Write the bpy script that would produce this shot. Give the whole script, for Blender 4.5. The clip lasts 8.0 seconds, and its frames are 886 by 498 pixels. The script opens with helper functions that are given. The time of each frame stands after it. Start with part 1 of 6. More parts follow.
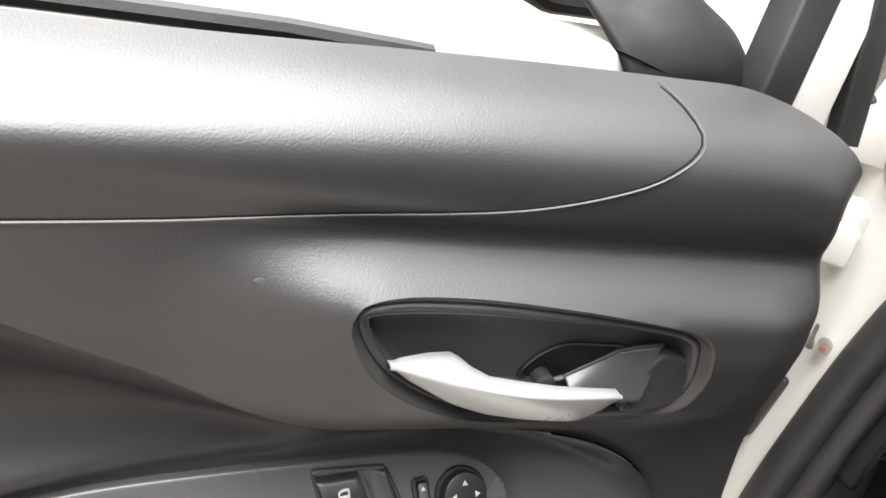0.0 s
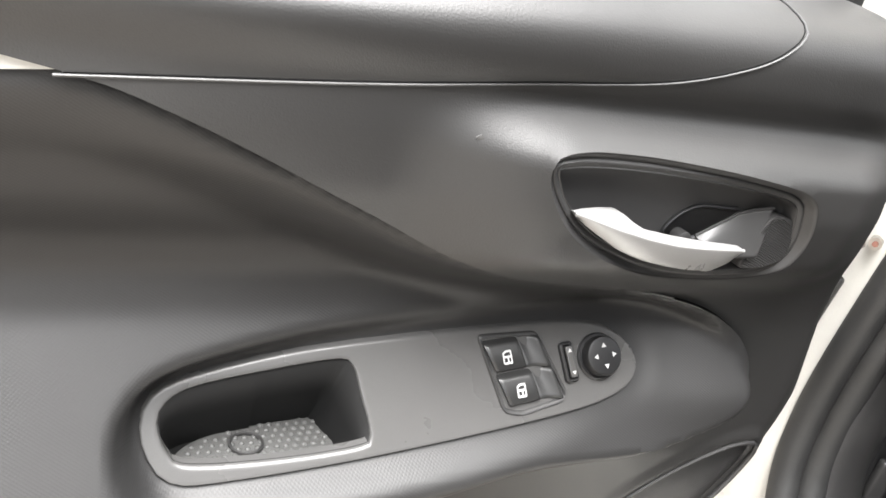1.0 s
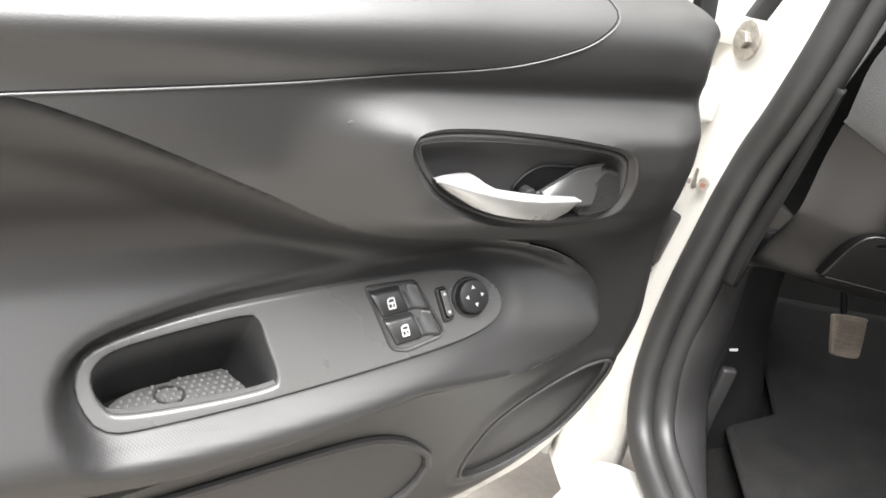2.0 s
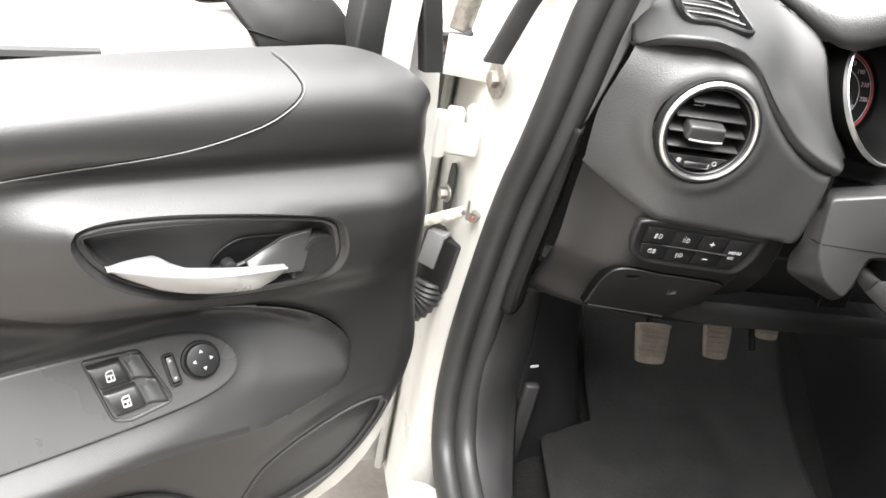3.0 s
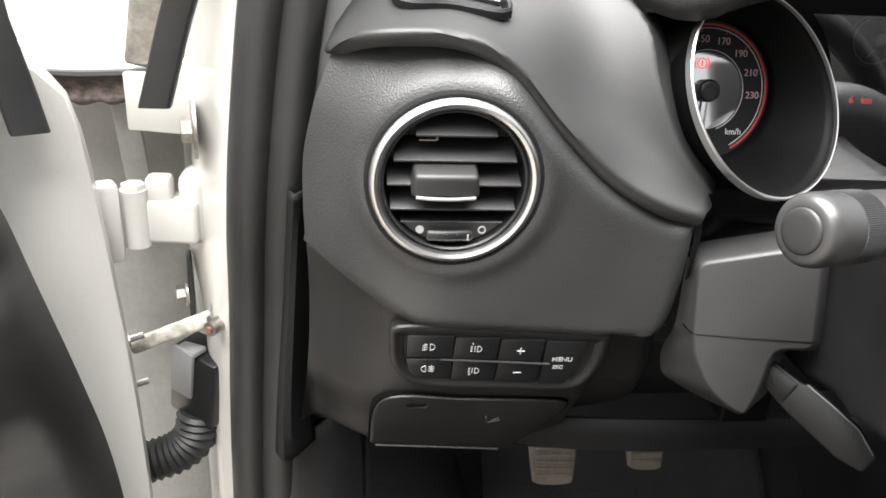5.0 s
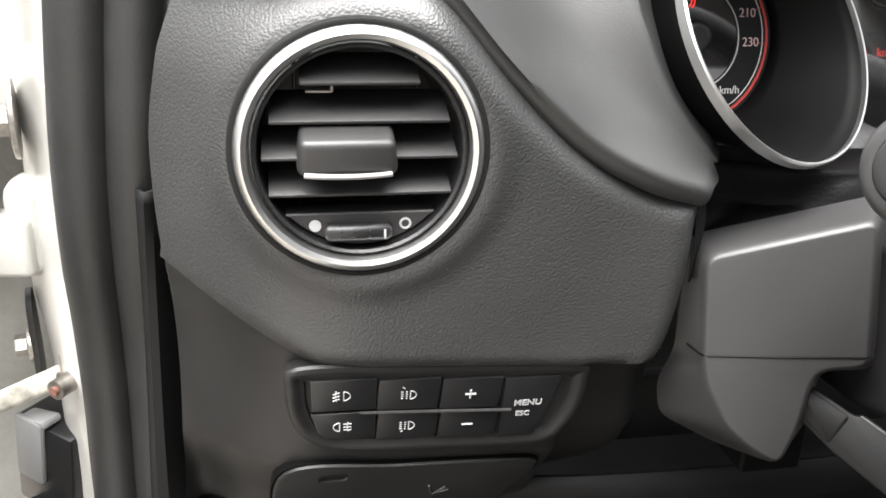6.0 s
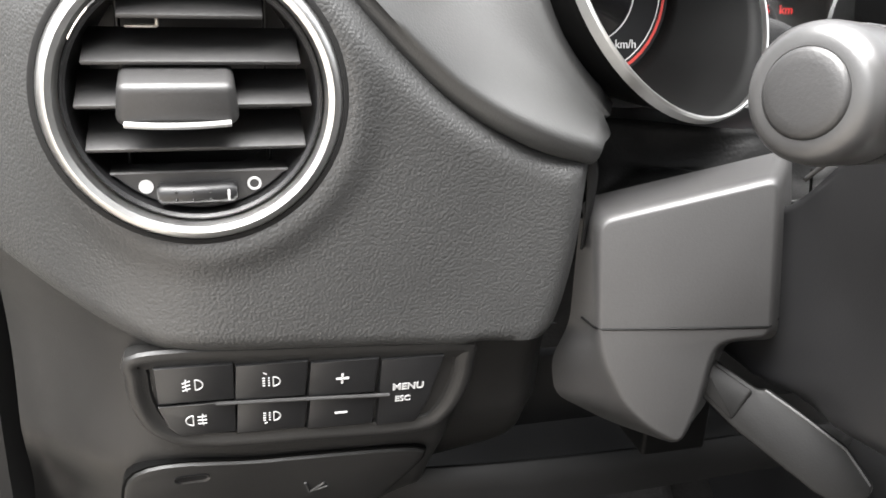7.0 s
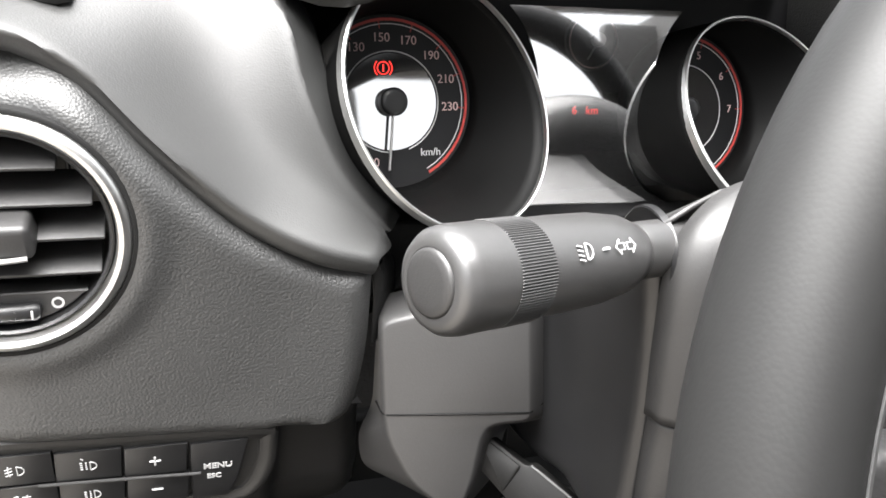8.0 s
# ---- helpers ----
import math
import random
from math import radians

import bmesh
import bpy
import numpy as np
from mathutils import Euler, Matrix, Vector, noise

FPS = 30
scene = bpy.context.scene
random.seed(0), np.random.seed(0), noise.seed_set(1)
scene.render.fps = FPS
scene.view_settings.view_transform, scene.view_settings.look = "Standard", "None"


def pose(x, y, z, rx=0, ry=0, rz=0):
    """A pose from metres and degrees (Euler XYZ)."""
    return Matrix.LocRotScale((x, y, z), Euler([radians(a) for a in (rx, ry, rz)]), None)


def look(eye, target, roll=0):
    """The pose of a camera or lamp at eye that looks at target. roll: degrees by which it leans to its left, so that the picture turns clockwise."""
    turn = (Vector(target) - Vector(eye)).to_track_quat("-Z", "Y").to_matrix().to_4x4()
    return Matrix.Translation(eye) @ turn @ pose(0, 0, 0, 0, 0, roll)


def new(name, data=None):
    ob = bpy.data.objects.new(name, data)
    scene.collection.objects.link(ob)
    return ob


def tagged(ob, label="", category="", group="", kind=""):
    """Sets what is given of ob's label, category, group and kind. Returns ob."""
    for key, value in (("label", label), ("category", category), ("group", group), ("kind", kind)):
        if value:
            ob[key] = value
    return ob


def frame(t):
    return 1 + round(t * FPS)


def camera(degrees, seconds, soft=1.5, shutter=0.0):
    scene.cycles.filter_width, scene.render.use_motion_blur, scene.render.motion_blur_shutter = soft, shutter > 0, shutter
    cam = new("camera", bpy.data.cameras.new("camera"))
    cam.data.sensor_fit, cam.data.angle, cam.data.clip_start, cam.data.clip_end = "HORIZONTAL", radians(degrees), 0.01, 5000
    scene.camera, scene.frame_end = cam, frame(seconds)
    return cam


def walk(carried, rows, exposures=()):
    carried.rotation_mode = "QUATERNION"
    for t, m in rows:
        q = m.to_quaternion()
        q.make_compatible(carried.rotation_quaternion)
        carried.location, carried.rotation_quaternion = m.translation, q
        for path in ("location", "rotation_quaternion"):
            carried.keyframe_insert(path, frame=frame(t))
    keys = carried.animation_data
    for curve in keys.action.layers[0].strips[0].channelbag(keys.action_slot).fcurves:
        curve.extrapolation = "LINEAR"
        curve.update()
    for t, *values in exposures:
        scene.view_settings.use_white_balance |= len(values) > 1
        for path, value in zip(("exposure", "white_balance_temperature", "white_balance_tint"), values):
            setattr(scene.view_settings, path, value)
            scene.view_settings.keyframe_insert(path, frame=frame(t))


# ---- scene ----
from mathutils.geometry import tessellate_polygon

cam = camera(56.0, 8.0, soft=1.6)
PATH = [
    (0.0, (-0.4939, -0.5145, 1.0426), (-0.5000, 0.3957, 0.6285), 15.51),
    (0.5, (-0.5401, -0.5736, 1.0126), (-0.5455, 0.3496, 0.6283), 14.49),
    (1.0, (-0.5907, -0.6456, 0.9698), (-0.5716, 0.2773, 0.5852), 13.22),
    (1.2, (-0.5965, -0.6766, 0.9626), (-0.5670, 0.2468, 0.5799), 12.35),
    (2.3, (-0.5620, -0.7503, 1.0599), (-0.3876, 0.1351, 0.6291), 12.72),
    (2.5, (-0.5218, -0.7571, 1.0871), (-0.3458, 0.1235, 0.6472), 12.00),
    (3.0, (-0.3821, -0.7355, 1.1455), (-0.1871, 0.1413, 0.7058), 11.29),
    (3.5, (-0.2430, -0.7031, 1.1686), (-0.0447, 0.1760, 0.7353), 9.74),
    (4.0, (-0.1094, -0.6256, 1.1625), (0.0353, 0.2588, 0.7189), 6.34),
    (4.2, (-0.0791, -0.6046, 1.1554), (0.0495, 0.2886, 0.7245), 5.37),
    (5.3, (-0.0379, -0.4199, 1.0750), (0.0720, 0.4911, 0.6776), 2.66),
    (5.5, (-0.0338, -0.3990, 1.0583), (0.0856, 0.5192, 0.6807), 2.65),
    (6.0, (-0.0082, -0.3340, 1.0199), (0.1649, 0.5828, 0.6602), 1.64),
    (6.5, (0.0085, -0.2995, 0.9920), (0.2159, 0.6050, 0.6194), 0.58),
    (7.0, (0.0260, -0.3047, 0.9943), (0.2800, 0.5913, 0.6302), 2.57),
    (7.5, (0.0644, -0.3316, 1.0246), (0.3412, 0.5612, 0.6692), 3.33),
    (8.0, (0.0900, -0.3576, 1.0605), (0.3904, 0.5273, 0.7045), 3.74),
]
walk(cam, [(t, look(eye, target, roll)) for t, eye, target, roll in PATH],
     [(0.0, 1.90), (0.6, 2.18), (1.2, 2.50), (2.5, 2.50), (4.0, 2.12), (5.5, 1.98), (6.0, 2.20), (6.5, 2.64), (7.0, 2.72), (8.0, 2.64)])

# ---- light: a bright, hazy daylight ----
SUN_EL, SUN_AZ = 76.0, 222.0
world = bpy.data.worlds.new("sky")
scene.world = world
world.use_nodes = True
wn = world.node_tree.nodes
wn.clear()
w_out = wn.new("ShaderNodeOutputWorld")
w_bg = wn.new("ShaderNodeBackground")
w_sky = wn.new("ShaderNodeTexSky")
w_sky.sky_type, w_sky.sun_disc = "NISHITA", False
w_sky.sun_elevation, w_sky.sun_rotation = radians(SUN_EL), radians(SUN_AZ)
w_sky.air_density, w_sky.dust_density, w_sky.ozone_density = 1.0, 6.0, 0.5
w_hsv = wn.new("ShaderNodeHueSaturation")
w_hsv.inputs["Saturation"].default_value = 0.12
w_bg.inputs["Strength"].default_value = 0.112
world.node_tree.links.new(w_sky.outputs[0], w_hsv.inputs["Color"])
world.node_tree.links.new(w_hsv.outputs[0], w_bg.inputs["Color"])
world.node_tree.links.new(w_bg.outputs[0], w_out.inputs["Surface"])
sun = new("sun", bpy.data.lights.new("sun", "SUN"))
sun.data.energy, sun.data.angle, sun.data.color = 5.0, radians(70), (1.0, 0.985, 0.97)
az, el = radians(SUN_AZ), radians(SUN_EL)
sun.matrix_world = look((math.sin(az) * math.cos(el) * 9, math.cos(az) * math.cos(el) * 9, math.sin(el) * 9), (0, 0, 0))


# ---- materials ----
def material(name, color, rough=0.5, metal=0.0, grain=0.0, size=0.002, kind="NOISE", mottle=0.12, blotch=0.05, coat=0.0, spec=0.5, ior=1.5):
    """A surface of one base colour with large stains, fine grain, bump and uneven gloss; sizes in metres."""
    m = bpy.data.materials.new(name)
    m.use_nodes = True
    nt, nodes = m.node_tree, m.node_tree.nodes
    b = nodes["Principled BSDF"]
    b.inputs["Metallic"].default_value = metal
    b.inputs["Coat Weight"].default_value = coat
    b.inputs["Specular IOR Level"].default_value = spec
    b.inputs["IOR"].default_value = ior
    co = nodes.new("ShaderNodeTexCoord")
    big = nodes.new("ShaderNodeTexNoise")
    big.inputs["Scale"].default_value, big.inputs["Detail"].default_value = 1 / blotch, 6
    nt.links.new(co.outputs["Object"], big.inputs["Vector"])
    fine = nodes.new("ShaderNodeTexNoise")
    fine.inputs["Scale"].default_value, fine.inputs["Detail"].default_value = 1 / (size * 1.5), 3
    nt.links.new(co.outputs["Object"], fine.inputs["Vector"])
    add = nodes.new("ShaderNodeMath")
    add.operation = "MULTIPLY_ADD"
    nt.links.new(fine.outputs[0], add.inputs[0])
    add.inputs[1].default_value = 0.5
    nt.links.new(big.outputs[0], add.inputs[2])
    ramp = nodes.new("ShaderNodeMapRange")
    ramp.interpolation_type = "SMOOTHSTEP"
    ramp.inputs["From Min"].default_value, ramp.inputs["From Max"].default_value = 0.45, 1.05
    ramp.inputs["To Min"].default_value, ramp.inputs["To Max"].default_value = 1 - mottle, 1 + mottle
    nt.links.new(add.outputs[0], ramp.inputs["Value"])
    mul = nodes.new("ShaderNodeVectorMath")
    mul.operation = "SCALE"
    mul.inputs[0].default_value = color
    nt.links.new(ramp.outputs[0], mul.inputs["Scale"])
    nt.links.new(mul.outputs[0], b.inputs["Base Color"])
    rr = nodes.new("ShaderNodeMapRange")
    rr.interpolation_type = "SMOOTHSTEP"
    rr.inputs["From Min"].default_value, rr.inputs["From Max"].default_value = 0.3, 0.7
    rr.inputs["To Min"].default_value, rr.inputs["To Max"].default_value = rough * 0.9, rough * 1.1
    nt.links.new(big.outputs[0], rr.inputs["Value"])
    nt.links.new(rr.outputs[0], b.inputs["Roughness"])
    if grain:
        if kind == "LEATHER":
            g = nodes.new("ShaderNodeTexVoronoi")
            g.feature = "SMOOTH_F1"
            g.inputs["Scale"].default_value = 1 / size
            g.inputs["Smoothness"].default_value = 0.25
            warp = nodes.new("ShaderNodeVectorMath")
            warp.operation = "MULTIPLY_ADD"
            nt.links.new(fine.outputs["Color"], warp.inputs[0])
            warp.inputs[1].default_value = (size * 0.4,) * 3
            nt.links.new(co.outputs["Object"], warp.inputs[2])
            nt.links.new(warp.outputs[0], g.inputs["Vector"])
            pebble = nodes.new("ShaderNodeMath")
            pebble.operation = "SUBTRACT"
            pebble.inputs[0].default_value = 1.0
            nt.links.new(g.outputs["Distance"], pebble.inputs[1])
            height, gain = pebble.outputs[0], 1.6
        elif kind == "WEAVE":
            g = nodes.new("ShaderNodeTexVoronoi")
            g.inputs["Scale"].default_value = 1 / size
            g.voronoi_dimensions = "2D"
            g.inputs["Randomness"].default_value = 0.08
            sep, com = nodes.new("ShaderNodeSeparateXYZ"), nodes.new("ShaderNodeCombineXYZ")
            turn = nodes.new("ShaderNodeMapping")
            turn.inputs["Rotation"].default_value = (0, 0, radians(38))
            turn.inputs["Scale"].default_value = (0.75, 1.0, 1.0)
            nt.links.new(co.outputs["Object"], sep.inputs[0])
            nt.links.new(sep.outputs["X"], com.inputs["X"])
            nt.links.new(sep.outputs["Z"], com.inputs["Y"])
            nt.links.new(com.outputs[0], turn.inputs["Vector"])
            nt.links.new(turn.outputs[0], g.inputs["Vector"])
            height, gain = g.outputs["Distance"], 1.0
        else:
            g = nodes.new("ShaderNodeTexNoise")
            g.inputs["Scale"].default_value, g.inputs["Detail"].default_value = 1 / size, 4
            nt.links.new(co.outputs["Object"], g.inputs["Vector"])
            height, gain = g.outputs[0], 1.0
        bump = nodes.new("ShaderNodeBump")
        bump.inputs["Strength"].default_value = min(1.0, grain)
        bump.inputs["Distance"].default_value = size * 0.35 * gain
        nt.links.new(height, bump.inputs["Height"])
        nt.links.new(bump.outputs[0], b.inputs["Normal"])
    return m


VINYL = material("grained_vinyl", (0.0185, 0.0181, 0.0178), 0.42, grain=0.11, size=0.0012, kind="LEATHER", mottle=0.10, blotch=0.15, spec=0.62)
DASH = material("dash_skin", (0.028, 0.0282, 0.028), 0.47, grain=0.35, size=0.00125, kind="LEATHER", mottle=0.10, blotch=0.12, spec=0.60)
DASHTOP = material("dash_top_skin", (0.025, 0.0252, 0.025), 0.48, grain=0.10, size=0.0010, kind="LEATHER", mottle=0.10, blotch=0.12, spec=0.55)
HARD = material("hard_plastic", (0.024, 0.0235, 0.0235), 0.49, grain=0.25, size=0.0009, mottle=0.12, blotch=0.10)
WEAVE = material("woven_insert", (0.016, 0.0157, 0.0157), 0.48, grain=0.24, size=0.0015, kind="WEAVE", mottle=0.10, blotch=0.2)
POCKET_BLACK = material("pocket_black", (0.010, 0.010, 0.010), 0.6, grain=0.1, size=0.001, mottle=0.1, spec=0.15)
PLATE = material("satin_plate", (0.066, 0.065, 0.064), 0.27, grain=0.1, size=0.0008, mottle=0.06, blotch=0.2)
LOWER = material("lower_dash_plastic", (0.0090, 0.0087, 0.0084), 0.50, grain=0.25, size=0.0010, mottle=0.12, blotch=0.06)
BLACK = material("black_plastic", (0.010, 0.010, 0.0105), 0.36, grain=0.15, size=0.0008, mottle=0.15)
KEYCAP = material("switch_plastic", (0.020, 0.020, 0.020), 0.36, grain=0.12, size=0.0008, mottle=0.10)
PIANO = material("gloss_black", (0.008, 0.008, 0.009), 0.12, mottle=0.1)
LEATHER = material("wheel_leather", (0.012, 0.012, 0.012), 0.54, grain=0.04, size=0.0011, kind="LEATHER", mottle=0.08, blotch=0.1, spec=0.36)
GLASSY = material("cluster_lens", (0.005, 0.005, 0.006), 0.04, mottle=0.1, spec=1.0, coat=1.0, ior=2.6)
DIALBLACK = material("dial_black", (0.006, 0.006, 0.0065), 0.35, mottle=0.1, spec=0.25)
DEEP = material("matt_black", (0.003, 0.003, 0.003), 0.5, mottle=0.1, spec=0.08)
INNERWING = material("grey_white_primer", (0.31, 0.31, 0.29), 0.55, grain=0.3, size=0.004, mottle=0.10, blotch=0.05)
NUMERAL = material("pale_red_print", (0.42, 0.30, 0.29), 0.5, mottle=0.05)
RUBBER = material("black_rubber", (0.016, 0.016, 0.016), 0.50, grain=0.3, size=0.0015, mottle=0.2, blotch=0.06)
PAINT = material("white_paint", (0.50, 0.49, 0.46), 0.30, mottle=0.04, blotch=0.12, coat=0.4)
SEALER = material("painted_sealer", (0.50, 0.48, 0.42), 0.55, grain=0.5, size=0.008, mottle=0.35, blotch=0.012)
SILVER = material("silver_paint", (0.30, 0.298, 0.294), 0.30, metal=0.35, grain=0.05, size=0.0008, mottle=0.04)
CHROME = material("satin_chrome", (0.62, 0.62, 0.61), 0.34, metal=1.0, mottle=0.04)
STEEL = material("zinc_steel", (0.38, 0.36, 0.33), 0.38, metal=0.9, grain=0.3, size=0.002, mottle=0.25, blotch=0.01)
GREYTRIM = material("grey_trim", (0.20, 0.20, 0.20), 0.55, grain=0.3, size=0.001, mottle=0.06)
CARPET = material("carpet", (0.006, 0.0058, 0.0056), 0.95, grain=1.0, size=0.004, mottle=0.30, blotch=0.03, spec=0.1)
DUSTY = material("worn_rubber", (0.16, 0.135, 0.11), 0.75, grain=0.5, size=0.002, mottle=0.25, blotch=0.02)
SEAM = material("pale_seam_and_highlight", (0.045, 0.045, 0.045), 0.40, mottle=0.2, blotch=0.02)
MARK = material("white_print", (0.40, 0.40, 0.40), 0.5, mottle=0.03)
RED = material("red_print", (0.30, 0.030, 0.024), 0.5, mottle=0.05)
OLDRUBBER = material("weathered_rubber", (0.075, 0.058, 0.048), 0.75, grain=0.8, size=0.004, mottle=0.6, blotch=0.006)
LEVER = material("worn_lever_plastic", (0.006, 0.0059, 0.0058), 0.58, grain=0.2, size=0.001, mottle=0.15, blotch=0.02, spec=0.18)
STALK = material("satin_stalk_plastic", (0.036, 0.0355, 0.0355), 0.34, grain=0.12, size=0.0008, mottle=0.08, spec=0.7)
BOOT = material("boot_leather", (0.006, 0.006, 0.006), 0.5, grain=0.15, size=0.002, kind="LEATHER", mottle=0.1, spec=0.12)
RUST = material("rusty_brown", (0.16, 0.07, 0.05), 0.7, mottle=0.3, blotch=0.003)
MATGREY = material("dark_rubber_mat", (0.075, 0.075, 0.073), 0.55, grain=0.2, size=0.001, mottle=0.1)
GROUND = material("pale_concrete", (0.17, 0.152, 0.132), 0.85, grain=0.6, size=0.01, mottle=0.15, blotch=0.4)
FLOORMAT = material("floor_mat_pile", (0.0115, 0.0113, 0.0111), 0.95, grain=1.0, size=0.003, mottle=0.30, blotch=0.05, spec=0.1)
LINER = material("dark_lining", (0.05, 0.05, 0.05), 0.9, mottle=0.15)


# ---- builders ----
BASES = {}


def thing(name, label, category, base=(0, 0, 0), m=None, group="", kind=""):
    """A top-level Empty at base, in the frame m; its parts are built in that frame's coordinates."""
    ob = tagged(new(name), label, category, group, kind)
    ob.empty_display_size = 0.05
    ob.matrix_world = (m or Matrix()) @ Matrix.Translation(base)
    BASES[ob.name] = Vector(base)
    return ob


def part(name, bm, mat, parent, label="", sharp=40, thick=0.0):
    """Links a bmesh as one mesh object under a thing or a part."""
    base = BASES[parent.name]
    bmesh.ops.recalc_face_normals(bm, faces=bm.faces)
    bmesh.ops.translate(bm, verts=bm.verts, vec=-base)
    me = bpy.data.meshes.new(name)
    bm.to_mesh(me)
    bm.free()
    me.materials.append(mat)
    me.polygons.foreach_set("use_smooth", [True] * len(me.polygons))
    me.set_sharp_from_angle(angle=radians(sharp))
    ob = new(name, me)
    ob.parent = parent
    BASES[ob.name] = base
    if label:
        ob["label"] = label
    if thick:
        s = ob.modifiers.new("thickness", "SOLIDIFY")
        s.thickness, s.offset = abs(thick), 1.0 if thick > 0 else -1.0
    return ob


def spline(ctrl, n, closed=False):
    """Points along a smooth curve through the control points, evenly spaced."""
    p = np.array(ctrl, float)
    k = len(p)
    out = []
    for i in range(k if closed else k - 1):
        a, b = p[i], p[(i + 1) % k]
        pa = p[i - 1] if closed or i > 0 else 2 * a - b
        pb = p[(i + 2) % k] if closed or i + 2 < k else 2 * b - a
        for s in np.linspace(0, 1, 16, endpoint=False):
            out.append(0.5 * (2 * a + (b - pa) * s + (2 * pa - 5 * a + 4 * b - pb) * s * s + (3 * a - pa - 3 * b + pb) * s ** 3))
    out.append(p[0] if closed else p[-1])
    out = np.array(out)
    d = np.concatenate([[0], np.cumsum(np.linalg.norm(np.diff(out, axis=0), axis=1))])
    at = np.linspace(0, d[-1], n, endpoint=not closed)
    return np.stack([np.interp(at, d, out[:, c]) for c in range(p.shape[1])], 1)


def rounded(w, h, r, n=6, cx=0.0, cy=0.0):
    """A rectangle with round corners as a closed 2D loop, counter-clockwise."""
    pts = []
    for sx, sy, a0 in ((1, -1, -90), (1, 1, 0), (-1, 1, 90), (-1, -1, 180)):
        for k in range(n + 1):
            a = radians(a0 + 90 * k / n)
            pts.append((cx + sx * (w / 2 - r) + r * math.cos(a), cy + sy * (h / 2 - r) + r * math.sin(a)))
    return np.array(pts)


def circle(r, n=32, cx=0.0, cy=0.0):
    return np.array([(cx + r * math.cos(2 * math.pi * k / n), cy + r * math.sin(2 * math.pi * k / n)) for k in range(n)])


def inset(loop, d):
    """A closed loop moved inwards by d (outwards: minus)."""
    p = np.array(loop)
    if np.cross(p - p.mean(0), np.roll(p, -1, 0) - p.mean(0)).sum() < 0:
        d = -d
    e = np.roll(p, -1, 0) - np.roll(p, 1, 0)
    nrm = np.stack([-e[:, 1], e[:, 0]], 1) / (np.linalg.norm(e, axis=1, keepdims=True) + 1e-9)
    return p + nrm * d


def turned(loop, profile, m, start=True, end=True, bm=None):
    """A solid from one 2D loop: a ring for each (inset, height) of the profile, laid in the plane of m, with caps."""
    bm = bm or bmesh.new()
    rings = []
    for d, h in profile:
        rings.append([bm.verts.new(m @ Vector((x, y, h))) for x, y in (inset(loop, d) if d else loop)])
    n = len(loop)
    for a, b in zip(rings, rings[1:]):
        for i in range(n):
            bm.faces.new((a[i], a[(i + 1) % n], b[(i + 1) % n], b[i]))
    if start:
        bm.faces.new(rings[0][::-1])
    if end:
        bm.faces.new(rings[-1])
    return bm


def pill(d, edge=0.001):
    """A profile for a slab of thickness d with rounded front edge."""
    return [(0, 0), (0, d - edge), (edge * 0.3, d - edge * 0.3), (edge, d)]


def rounded_loop(pts, r, n=5):
    """A polygon with rounded corners, each as n points; near corners keep to half of their edge."""
    p, out = np.array(pts, float), []
    for i in range(len(p)):
        a, b, c = p[i - 1], p[i], p[(i + 1) % len(p)]
        la, lc = np.linalg.norm(a - b), np.linalg.norm(c - b)
        ra, rc = min(r, la * 0.48), min(r, lc * 0.48)
        for t in np.linspace(0, 1, n):
            out.append(b + (a - b) / la * ra * (1 - t) ** 2 + (c - b) / lc * rc * t ** 2)
    return np.array(out)


def plane_at(o, x, y):
    """The pose of a plane at o with axes x and y; heights go along their cross product."""
    x = Vector(x).normalized()
    z = x.cross(Vector(y)).normalized()
    y = z.cross(x)
    m = Matrix((x, y, z)).transposed().to_4x4()
    m.translation = o
    return m


def tube(path, r, n=10, bm=None, flat=1.0, cap=True):
    """A bar of round section along the path; r: one radius or one for each point."""
    bm = bm or bmesh.new()
    p = [Vector(v) for v in path]
    rs = r if hasattr(r, "__len__") else [r] * len(p)
    ref, rings = None, []
    for i, v in enumerate(p):
        t = (p[min(i + 1, len(p) - 1)] - p[max(i - 1, 0)]).normalized()
        if ref is None:
            ref = t.orthogonal().normalized()
        ref = (ref - t * ref.dot(t)).normalized()
        o = t.cross(ref)
        rings.append([bm.verts.new(v + (ref * math.cos(2 * math.pi * k / n) + o * math.sin(2 * math.pi * k / n) * flat) * rs[i]) for k in range(n)])
    for a, b in zip(rings, rings[1:]):
        for k in range(n):
            bm.faces.new((a[k], a[(k + 1) % n], b[(k + 1) % n], b[k]))
    if cap:
        bm.faces.new(rings[0][::-1])
        bm.faces.new(rings[-1])
    return bm


def block(size, m, bevel=0.002, seg=2, bm=None):
    """A box with rounded edges."""
    one = bmesh.new()
    bmesh.ops.create_cube(one, size=1.0, matrix=Matrix.Diagonal((*size, 1)))
    bmesh.ops.bevel(one, geom=one.edges[:], offset=bevel, segments=seg, affect="EDGES", profile=0.5)
    bmesh.ops.transform(one, matrix=m, verts=one.verts)
    if bm is None:
        return one
    tmp = bpy.data.meshes.new("tmp")
    one.to_mesh(tmp)
    one.free()
    bm.from_mesh(tmp)
    bpy.data.meshes.remove(tmp)
    return bm


def sheet(fn, us, vs, bm=None):
    """A grid of faces through fn(u, v)."""
    bm = bm or bmesh.new()
    g = [[bm.verts.new(fn(u, v)) for v in vs] for u in us]
    for i in range(len(us) - 1):
        for j in range(len(vs) - 1):
            bm.faces.new((g[i][j], g[i + 1][j], g[i + 1][j + 1], g[i][j + 1]))
    return bm


